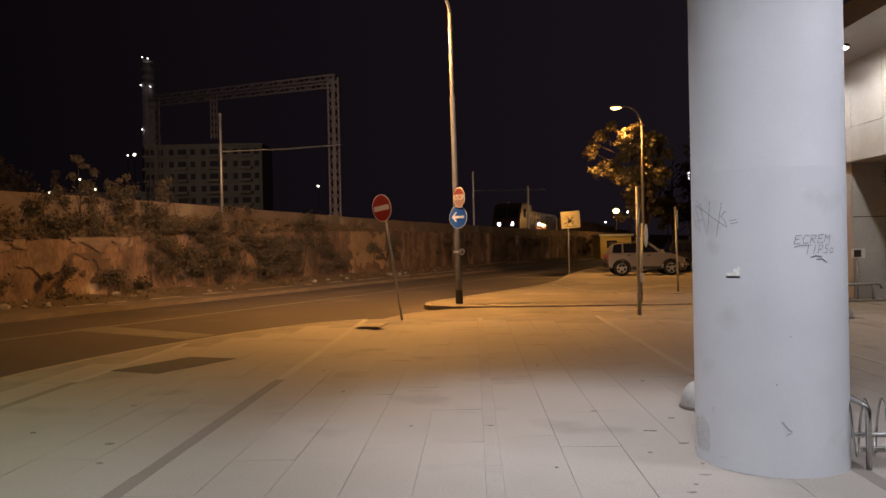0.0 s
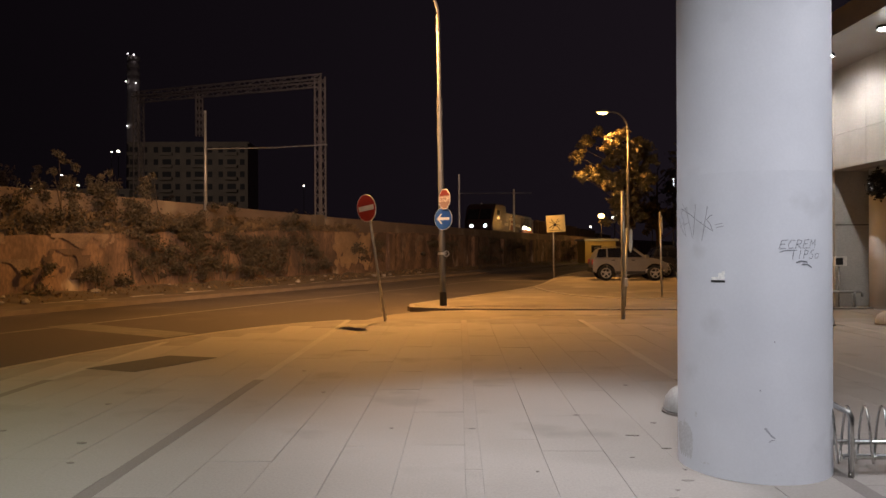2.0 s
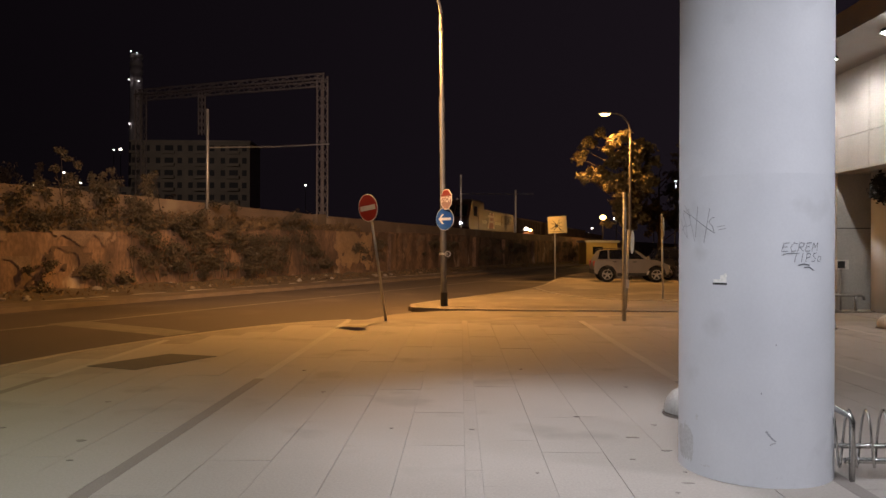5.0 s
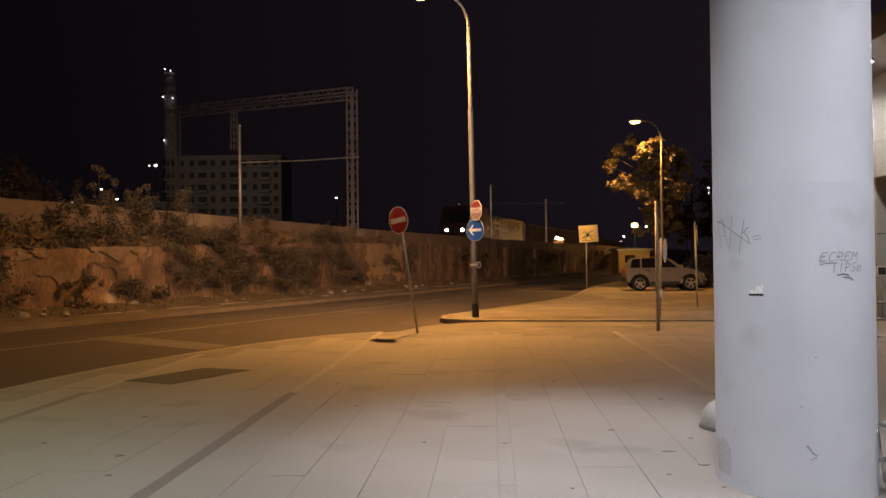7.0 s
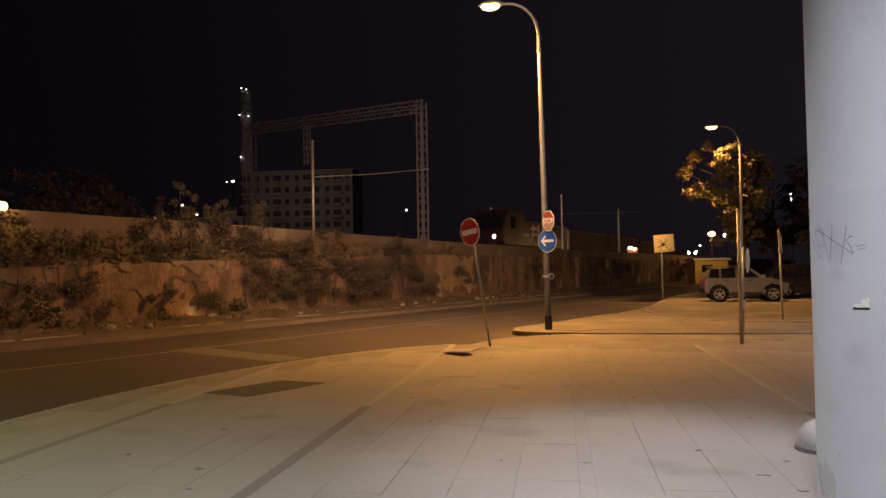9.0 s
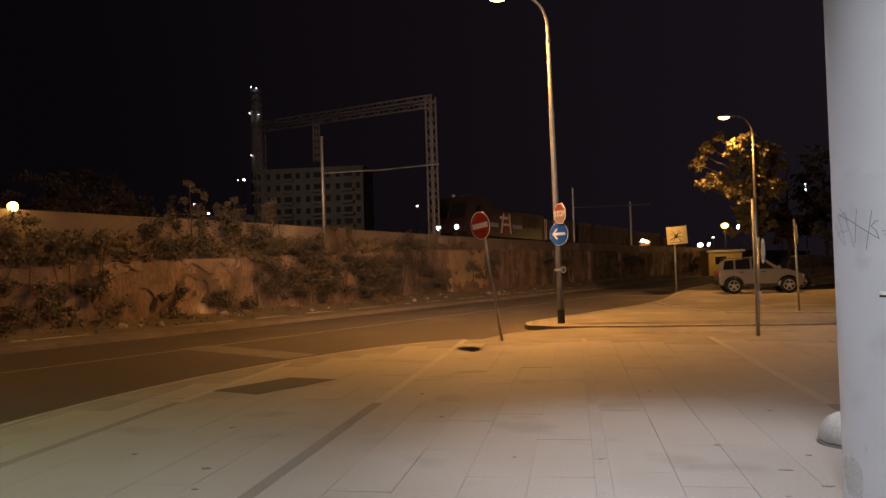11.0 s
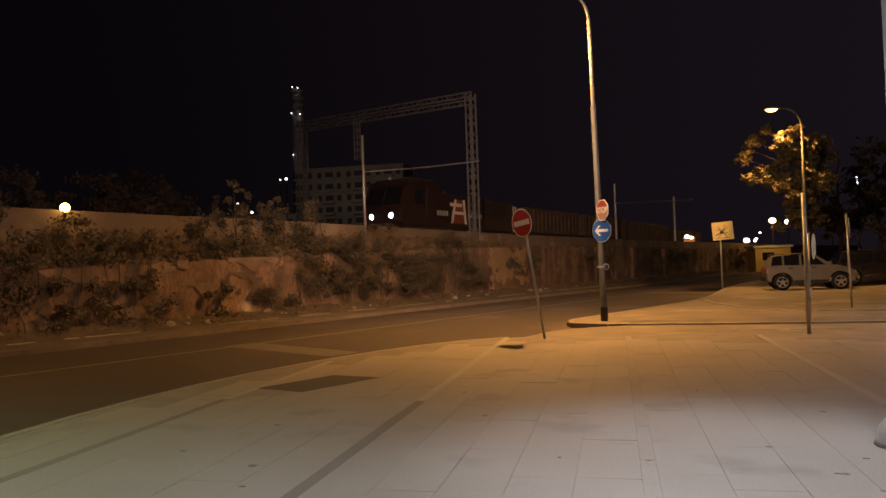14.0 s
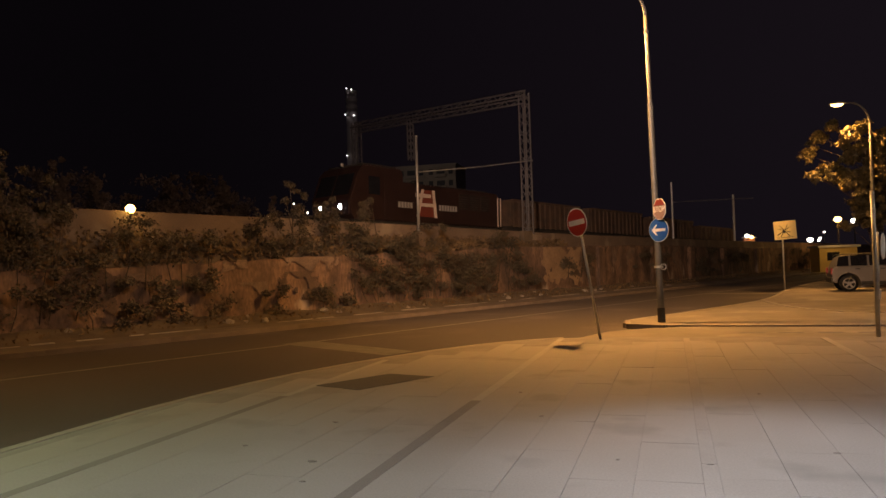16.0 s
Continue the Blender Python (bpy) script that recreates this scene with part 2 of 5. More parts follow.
def box(x0, y0, z0, x1, y1, z1, bev=0.0, bm=None):
    own = bm is None
    t = bmesh.new()
    bmesh.ops.create_cube(t, size=1, matrix=Matrix.Translation(((x0 + x1) / 2, (y0 + y1) / 2, (z0 + z1) / 2)) @ Matrix.Diagonal((x1 - x0, y1 - y0, z1 - z0, 1)))
    if bev:
        bmesh.ops.bevel(t, geom=t.edges[:], offset=bev, segments=2, affect="EDGES", profile=0.6)
    if own:
        return t
    tmp = bpy.data.meshes.new("tmp")
    t.to_mesh(tmp)
    t.free()
    bm.from_mesh(tmp)
    bpy.data.meshes.remove(tmp)
    return bm


def tube(points, r, sides=10, bm=None, caps=True):
    """A round bar along points; r: one radius, or one for each point."""
    bm = bm or bmesh.new()
    pts = [Vector(p) for p in points]
    rs = r if isinstance(r, (list, tuple)) else [r] * len(pts)
    rings = []
    side = None
    for i, p in enumerate(pts):
        d = (pts[min(i + 1, len(pts) - 1)] - pts[max(i - 1, 0)]).normalized()
        if side is None:
            side = d.orthogonal().normalized()
        side = (side - d * side.dot(d)).normalized()
        up = d.cross(side)
        rings.append([bm.verts.new(p + (side * math.cos(a) + up * math.sin(a)) * rs[i]) for a in (2 * math.pi * k / sides for k in range(sides))])
    for a, b in zip(rings, rings[1:]):
        for k in range(sides):
            bm.faces.new((a[k], a[(k + 1) % sides], b[(k + 1) % sides], b[k]))
    if caps:
        bm.faces.new(rings[0][::-1]), bm.faces.new(rings[-1])
    return bm


def prism(outline, z0, z1, bm=None, bev=0.0):
    """An upright block over an outline of (x, y)."""
    bm = bm or bmesh.new()
    low = [bm.verts.new((x, y, z0)) for x, y in outline]
    top = [bm.verts.new((x, y, z1)) for x, y in outline]
    k = len(outline)
    bm.faces.new(top), bm.faces.new(low[::-1])
    for i in range(k):
        bm.faces.new((low[i], low[(i + 1) % k], top[(i + 1) % k], top[i]))
    bmesh.ops.recalc_face_normals(bm, faces=bm.faces[:])
    if bev:
        bmesh.ops.bevel(bm, geom=bm.edges[:], offset=bev, segments=2, affect="EDGES", profile=0.6)
    return bm


def plate(outline, y0, y1, bev=0.0):
    """A plate upright in x and z, from y0 to y1 in depth."""
    bm = prism(outline, -y1, -y0, bev=bev)
    bmesh.ops.transform(bm, matrix=pose(0, 0, 0, 90), verts=bm.verts[:])
    return bm


def disc(r, k=40, sx=1.0):
    return [(sx * r * math.cos(2 * math.pi * i / k), r * math.sin(2 * math.pi * i / k)) for i in range(k)]


def along(table, s):
    """A value between the rows of a table of (s, value)."""
    return float(np.interp(s, [a for a, _ in table], [b for _, b in table]))


# ---- plan ----
# the railway and its wall run at 65.2 degrees; s runs along, n across, away from the road
RAIL = pose(0, 0, 0, 0, 0, 65.2)
TOP = [(-40, 3.74), (0, 3.70), (9, 3.63), (14.4, 3.55), (19, 3.49), (27.3, 3.32), (33, 3.18), (39, 3.10), (58, 2.86), (110, 2.5), (180, 2.3)]
LOW = [(-40, 1.8), (10, 1.85), (18, 2.1), (30, 2.4), (45, 2.45), (58, 2.25), (110, 2.0), (180, 1.9)]


def rail_z(s):
    return 3.35 - 0.0225 * s


KERB_LINE = [(-6.2, -14), (-6.25, 0), (-6.3, 5.7), (-6.35, 8.0), (-6.0, 10.5), (-5.1, 12.9), (-4.15, 14.6), (-3.3, 15.6), (-2.4, 16.15), (-1.2, 16.3), (9.5, 16.3)]


def smooth_line(points, step=0.5):
    """Points at even steps along a line with rounded bends."""
    p = np.array(points, float)
    for _ in range(2):
        q = [p[0]]
        for a, b in zip(p, p[1:]):
            q += [0.75 * a + 0.25 * b, 0.25 * a + 0.75 * b]
        p = np.array(q + [p[-1]])
    d = np.r_[0, np.cumsum(np.hypot(*np.diff(p, axis=0).T))]
    s = np.linspace(0, d[-1], max(int(d[-1] / step), 2))
    return [(float(np.interp(v, d, p[:, 0])), float(np.interp(v, d, p[:, 1]))) for v in s]


def inside(x, y, poly):
    hit = False
    for (x0, y0), (x1, y1) in zip(poly, poly[1:] + poly[:1]):
        if (y0 > y) != (y1 > y) and x < (x1 - x0) * (y - y0) / (y1 - y0) + x0:
            hit = not hit
    return hit


kerb_line = smooth_line(KERB_LINE)
pavement_outline = kerb_line + [(9.5, 24), (16, 24), (16, -14)]
# ---- ground ----
bm = bmesh.new()
bmesh.ops.create_grid(bm, x_segments=8, y_segments=8, size=1500)
bmesh.ops.translate(bm, verts=bm.verts[:], vec=(0, 0, -0.16))
setting("ground", bm, GROUND, "dark bare ground reaching the horizon")
bm = bmesh.new()
bm.faces.new([bm.verts.new((*p, -0.10)) for p in ((-40, -20), (30, -20), (30, 110), (-40, 110))])
setting("road", bm, ASPHALT, "dark worn asphalt road surface")
pavement = setting("pavement", prism([(x, y) for x, y in pavement_outline], -0.14, -0.008), JOINT, "light stone slab pavement with dark strips")

# kerb stones
kerb_bm = box(-0.5, -0.07, -0.15, 0.5, 0.07, 0.012, 0.012)
kerb_me = mesh(kerb_bm, "kerb_stone", KERB)
far_kerb_me = mesh(box(-0.503, -0.07, -0.15, 0.503, 0.07, 0.012, 0.02), "kerb_stone", mat("dark_kerb_stone", (0.14, 0.11, 0.09), (0.09, 0.072, 0.06), 0.9, 2, 40, 0.2, rand=0.2))


def kerb_row(name, line, z, parent, step=1.0):
    pts = smooth_line(line, step)
    for (x0, y0), (x1, y1) in zip(pts, pts[1:]):
        if (x1 - x0) ** 2 + (y1 - y0) ** 2 < 0.01:
            continue
        ln = math.hypot(x1 - x0, y1 - y0)
        m = pose((x0 + x1) / 2, (y0 + y1) / 2, z, 0, 0, math.degrees(math.atan2(y1 - y0, x1 - x0)))
        ob = new(name, kerb_me)
        ob.parent = parent
        ob.matrix_basis = m @ Matrix.Diagonal((ln * 0.99, 1, 1, 1))


kerb_row("kerb_stone", KERB_LINE[1:9], -0.010, pavement)
# flush crossing between pavement and island
setting("crossing", prism([(-2.3, 15.62), (16, 15.62), (16, 18.6), (0.5, 18.75), (-0.6, 18.5), (-1.6, 17.6)], -0.13, -0.014, bev=0.01), ISLAND, "flush sandy worn asphalt crossing")

# island past the side road
ISLAND_LINE = [(12, 18.55), (5.4, 18.5), (2.7, 18.55), (0.5, 18.7), (-0.8, 18.85), (-1.5, 19.5), (-1.2, 20.6), (-0.2, 22.3), (1.0, 24.8), (2.5, 27.6), (3.6, 31.0), (5.0, 38.0), (7.5, 46), (10, 52)]
island_line = smooth_line(ISLAND_LINE)
island = setting("island", prism(island_line + [(40, 60), (40, 18.55)], -0.14, 0.02), ISLAND, "sandy worn asphalt island and car park")
kerb_row("kerb_stone", ISLAND_LINE, 0.02, island)
KERB2 = [(2.9, 28.0), (3.1, 25.6), (3.6, 23.4), (4.5, 22.2), (6.4, 21.6), (12, 21.4)]
lot = setting("parking_bay", prism(smooth_line(KERB2) + [(30, 21.4), (30, 58), (10.6, 52), (7.8, 46), (5.4, 38), (3.9, 31)], 0.0, 0.035), ISLAND, "raised sandy car park surface behind a kerb")
kerb_row("kerb_stone", KERB2, 0.045, lot)


def flat(points, z, material, name, label, m=None):
    bm = bmesh.new()
    bm.faces.new([bm.verts.new((x, y, z)) for x, y in points])
    bmesh.ops.recalc_face_normals(bm, faces=bm.faces[:])
    return setting(name, bm, material, label, m=m)


# road markings
flat([(-40, 14.42), (70, 14.42), (70, 14.54), (-40, 14.54)], -0.096, LANEPAINT, "lane_line", "thin worn white line along the road", RAIL)
flat([(-9.0, 15.75), (-8.6, 16.5), (-5.2, 14.45), (-5.55, 13.75)], -0.095, ROADPAINT, "stop_line", "wide worn pale stop line")
flat([(34.0, 10.9), (35.0, 10.9), (35.0, 14.3), (34.0, 14.3)], -0.095, ROADPAINT, "stop_line", "worn pale band across the lane", RAIL)
for k in range(5):
    flat([(1.2 + k * 0.75, 17.0), (1.7 + k * 0.75, 17.0), (1.7 + k * 0.75, 17.25), (1.2 + k * 0.75, 17.25)], -0.010, ROADPAINT, "crossing_mark", "worn white road dash")

# far footway and verge in front of the wall
bm = box(-40, 18.2, -0.14, 120, 19.7, 0.02)
footway = setting("footway", bm, FOOTWAY, "narrow worn footway below the wall", m=RAIL)
for k in range(90):
    ob = new("kerb_stone", far_kerb_me)
    ob.parent = footway
    ob.matrix_basis = pose(-5 + k, 18.14, 0.015 - 0.004 * (k % 3 == 1), 0, 0, 0.2 * (k % 4) - 0.3)
bm = bmesh.new()
rng = random.Random(4)
cols = []
for i in range(241):
    s = -40 + i * 0.7
    cols.append([bm.verts.new((s, 19.7, 0.0)), bm.verts.new((s, 20.5 + rng.uniform(-0.2, 0.2), 0.05 + rng.uniform(0, 0.08))), bm.verts.new((s, 21.9, 0.22 + rng.uniform(0, 0.15)))])
for a, b in zip(cols, cols[1:]):
    for k in range(2):
        bm.faces.new((a[k], b[k], b[k + 1], a[k + 1]))
bmesh.ops.recalc_face_normals(bm, faces=bm.faces[:])
setting("verge", bm, EARTH, "dry earth verge with rubble along the wall", m=RAIL)

# ---- retaining wall, slope, parapet, track bed ----
def rail_loft(rows_of, s0, s1, step):
    """A sheet along the railway: rows_of(s) gives its (n, z) points."""
    bm = bmesh.new()
    old = None
    s = s0
    while s <= s1 + 1e-6:
        now = [bm.verts.new((s + ds, n, z)) for ds, n, z in rows_of(s)]
        if old:
            for k in range(len(now) - 1):
                bm.faces.new((old[k], now[k], now[k + 1], old[k + 1]))
        old = now
        s += step
    return bm


def wall_rows(s):
    w = []
    top = along(LOW, s) + 0.06 * noise.noise((s * 0.5, 3, 1)) + (0.12 * noise.noise((s * 1.7, 9, 1)) if s < 28 else 0)
    for k in range(9):
        z = -0.1 + (top + 0.1) * k / 8
        w.append((0, 21.55 + 0.10 * noise.noise((s * 0.9, z * 1.3, 0.3)) + 0.05 * noise.noise((s * 3, z * 3, 2)) + 0.03 * k / 8, z))
    w += [(0, 21.62, top + 0.04), (0, 22.25, top + 0.06)]
    return w


wall = setting("wall_rail", rail_loft(wall_rows, -40, 130, 0.35), WALLSTONE, "stained crumbling retaining wall below the railway", True, RAIL)


def slope_rows(s):
    lo, up = along(LOW, s), along(TOP, s) - 0.45
    return [(0, 21.75 + (22.5 - 21.75) * k / 4, lo + 0.03 + (up - lo) * k / 4 + 0.1 * noise.noise((s, k, 5))) for k in range(5)]


setting("slope", rail_loft(slope_rows, -40, 33.6, 0.4), EARTH, "overgrown earth slope above the wall", True, RAIL)


def parapet_rows(s):
    up = along(TOP, s) + 0.02 * noise.noise((s * 0.4, 0, 7))
    lo = along(LOW, s) - 0.1
    return [(0, 22.2, lo), (0, 22.2, up - 0.02), (0, 22.22, up), (0, 22.55, up), (0, 22.57, up - 0.9)]


setting("parapet", rail_loft(parapet_rows, -40, 150, 0.5), PARAPET, "pale concrete parapet along the railway", False, RAIL)


def bed_rows(s):
    z = rail_z(s)
    return [(0, 22.5, z - 0.35), (0, 25.3, z - 0.30), (0, 25.7, z - 0.17), (0, 28.3, z - 0.17), (0, 28.8, z - 0.3), (0, 60, z - 0.4), (0, 62, -0.3)]


setting("track_bed", rail_loft(bed_rows, -40, 180, 1.0), BALLAST, "grey ballast railway bed", False, RAIL)
for n0 in (26.28, 27.72):
    bm = rail_loft(lambda s: [(0, n0 - 0.035, rail_z(s) - 0.17), (0, n0 - 0.035, rail_z(s)), (0, n0 + 0.035, rail_z(s)), (0, n0 + 0.035, rail_z(s) - 0.17)], -40, 160, 2.0)
    tagged(setting("rail", bm, GALV, "worn steel rail", m=RAIL), category="rail")

for s_ in (37.0, 43.5, 49.2, 55.0, 62.0, 70.0):
    t_ = along(LOW, s_)
    ob = new("pilaster", mesh(box(s_ - 0.35, 21.33, -0.1, s_ + 0.35, 21.75, t_ - 0.05, 0.05), "pilaster", WALLSTONE))
    ob.parent = wall

def patch(s0, s1, z0, z1, cut, seed, material, label, n0=21.497, hang=0.0):
    """A ragged patch on the face of the wall, in small cells."""
    bm = bmesh.new()
    ns, nz = int((s1 - s0) / 0.035), int((z1 - z0) / 0.035)
    grid = {}
    for i in range(ns):
        for k in range(nz):
            us, uz = (i + 0.5) / ns, (k + 0.5) / nz
            drip = noise.noise(((s0 + us * (s1 - s0)) * 2.2, seed, 0)) * hang
            v = noise.fractal(((s0 + us * (s1 - s0)) * 1.6, uz * (z1 - z0) * 1.6, seed), 1.0, 2.0, 4) + 0.7 - 1.3 * max(abs(us - 0.5) * 2, (1 - uz) + drip) ** 3
            if v < cut:
                continue
            c = []
            for di, dk in ((0, 0), (1, 0), (1, 1), (0, 1)):
                key = (i + di, k + dk)
                if key not in grid:
                    s_, z_ = s0 + (s1 - s0) * key[0] / ns, z0 + (z1 - z0) * key[1] / nz
                    grid[key] = bm.verts.new((s_, n0 + 0.10 * noise.noise((s_ * 0.9, z_ * 1.3, 0.3)), z_))
                c.append(grid[key])
            bm.faces.new(c)
    ob_ = new("plaster_patch", mesh(bm, "plaster_patch", material))
    ob_.parent = wall
    ob_["label"] = label


PLASTER = mat("pale_plaster", (0.23, 0.165, 0.12), (0.12, 0.085, 0.063), 0.95, 1.6, 18, 0.5, speck=0.7)
DAMP = mat("damp_dark_plaster", (0.12, 0.08, 0.056), (0.07, 0.047, 0.035), 0.95, 1.6, 18, 0.5, speck=0.7)
for s0, s1, z0, z1, cut, sd, hang in ((12.9, 14.4, 1.55, 2.05, 0.35, 2, 0.6), (14.9, 18.3, 1.62, 2.1, 0.3, 3, 0.6), (9.6, 10.9, 1.3, 1.7, 0.4, 5, 0.5), (10.8, 12.4, 0.15, 0.7, 0.55, 6, 0.9), (13.5, 15.0, 0.4, 1.3, 0.62, 7, 0.9), (38.2, 39.6, 0.9, 2.3, 0.45, 8, 0.8), (40.0, 41.4, 1.2, 2.35, 0.5, 9, 0.8), (46.0, 48.0, 0.9, 2.3, 0.45, 10, 0.8), (51.0, 54.0, 1.0, 2.2, 0.45, 11, 0.8), (57.0, 60.0, 0.9, 2.1, 0.5, 12, 0.8), (64.0, 69.0, 0.8, 2.0, 0.5, 13, 0.8)):
    patch(s0, s1, z0, z1, cut, sd, PLASTER, "pale flaking plaster", hang=hang)
for s0, s1, z0, z1, cut, sd in ((7.0, 10.2, 0.2, 1.9, 0.45, 21), (14.6, 17.5, 0.2, 1.6, 0.55, 22), (34.9, 38.0, 0.5, 2.4, 0.4, 23), (41.5, 45.5, 0.4, 2.4, 0.4, 24), (48.5, 50.8, 0.5, 2.3, 0.45, 25), (54.5, 57.0, 0.5, 2.2, 0.4, 26), (60.5, 64.0, 0.4, 2.1, 0.4, 27)):
    patch(s0, s1, z0, z1, cut, sd, DAMP, "dark damp stain", 21.487, hang=0.9)
# smooth plaster; the amber lamplight on it is put into its tan
LAMPTAN = mat("lamp_tinted_plaster", (0.29, 0.195, 0.115), (0.20, 0.135, 0.08), 0.92, 1.1, 14, 0.5, stretch=0.5, speck=0.75)
patch(31.0, 35.2, 0.15, 2.4, 0.12, 31, LAMPTAN, "smooth plastered stretch, amber lamplight in its colour", 21.47, hang=0.2)

# pale edging of the footway, broken in places
rng = random.Random(17)
s_ = -6.0
while s_ < 46:
    ln = rng.uniform(0.35, 1.0)
    if rng.random() < 0.62:
        ob = new("edging_stone", mesh(box(s_, 19.66, -0.05, s_ + ln, 19.78, 0.03 + rng.uniform(0, 0.02), 0.012), "edging_stone", PALESTRIP if rng.random() < 0.45 else KERB))
        ob.parent = footway
    s_ += ln + rng.uniform(0.02, 0.25)

# ---- column and building ----
COL = (2.15, 5.38)


def column():
    ob = thing("column", pose(*COL, 0), "thick round pale grey painted concrete column with scratched graffiti", "column")
    for name, coat, ring in (("shaft", COLUMN, [(0.522, 2.09), (0.522, 4.0), (0.522, 6.02)]), ("lower_coat", COLUMNLOW, [(0.525, -0.01), (0.523, 0.2), (0.523, 1.2), (0.523, 2.06), (0.522, 2.09)])):
        bm = bmesh.new()
        rows = [[bm.verts.new((r * math.cos(a), r * math.sin(a), z)) for a in (2 * math.pi * k / 96 for k in range(96))] for r, z in ring]
        for a, b in zip(rows, rows[1:]):
            for k in range(96):
                bm.faces.new((a[k], a[(k + 1) % 96], b[(k + 1) % 96], b[k]))
        part(name, bm, coat, ob, "slightly darker washable coat" if name == "lower_coat" else "", smooth=True)
    return ob


the_column = column()

bm = prism([(-12, -14), (9.6, -14), (9.6, 21.5), (7.9, 21.5), (7.9, 9.0), (-12, 9.0)], 6.0, 6.5)
setting("ceiling", bm, SOFFIT, "canopy soffit of grey metal panels")
# facade over the arcade
facade = setting("wall_facade", box(9.6, -14, 3.5, 10.1, 21.5, 6.0), PANEL, "pale panelled facade above an arcade")
k = 0
for zz0, zz1 in ((3.5, 4.35), (4.36, 5.99)):
    y = -13.0
    while y < 21.4:
        y1 = min(y + 1.45, 21.5)
        part("panel", box(9.57, y + 0.006, zz0 + 0.006, 9.598, y1 - 0.006, zz1 - 0.006, 0.004), PANEL, facade)
        y = y1
setting("wall_arcade", box(13.5, -14, -0.1, 13.9, 30, 6.0), CONCRETE, "plain concrete rear wall of the arcade")
setting("wall_end", box(9.6, 24.5, -0.1, 13.5, 24.8, 6.0), CONCRETE, "plain concrete end wall of the arcade")
setting("ceiling_arcade", box(10.1, -14, 3.5, 13.5, 24.5, 3.7), CONCRETE, "plain concrete ceiling of the arcade")

def pier(y):
    ob = thing("pier", pose(10.35, y, 0), "broad pale concrete pier with a rounded flank", "pier", "piers of the arcade")
    o = [(-0.35, -0.25), (0.35, -0.25), (0.35, 0.25), (-0.35, 0.25)]
    part("shaft", prism(o, -0.01, 3.5, bev=0.05), CONCRETE, ob)
    return ob


for yy in (6.6, 10.8, 15.0):
    pier(yy)
setting("wall_return", box(9.70, 19.15, -0.02, 10.95, 19.45, 3.495), PANEL, "pale return wall of the arcade")
setting("trim", box(9.705, 19.144, 2.10, 10.94, 19.1495, 2.12), BLACK, "thin dark seam across the return wall")
setting("wall_side", box(9.72, 19.46, -0.02, 9.9, 24.5, 3.49), CONCRETE, "plain side wall of the arcade")
rc = thing("round_pier", pose(10.78, 18.55, 0), "pale round concrete pier of the arcade", "pier")
part("shaft", tube([(0, 0, -0.01), (0, 0, 3.495)], 0.48, 40), COLUMN, rc, smooth=True)


def downlight(x, y, z):
    ob = thing("downlight", pose(x, y, z), "small bright round downlight in the soffit", "downlight", "soffit downlights")
    bm = bmesh.new()
    bmesh.ops.create_cone(bm, cap_ends=False, segments=20, radius1=0.13, radius2=0.10, depth=0.09)
    part("trim_ring", bm, BLACK, ob)
    bm = bmesh.new()
    bmesh.ops.create_uvsphere(bm, u_segments=16, v_segments=8, radius=0.085)
    part("lens", bm, SPOTGLOW, ob, "glowing lens", True)
    return ob


for yy in (10.6, 12.8, 14.95, 17.1, 19.2):
    downlight(8.55, yy, 5.97)


# unseen fixture, added only to carry the fill spots
fl = thing("floodlight", pose(-3.0, 9.15, 6.5), "unseen grey bracket added on the canopy roof for the fill lights", "floodlight")
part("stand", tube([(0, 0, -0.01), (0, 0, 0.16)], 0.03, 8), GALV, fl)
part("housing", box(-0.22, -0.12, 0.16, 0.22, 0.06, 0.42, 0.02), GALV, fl)

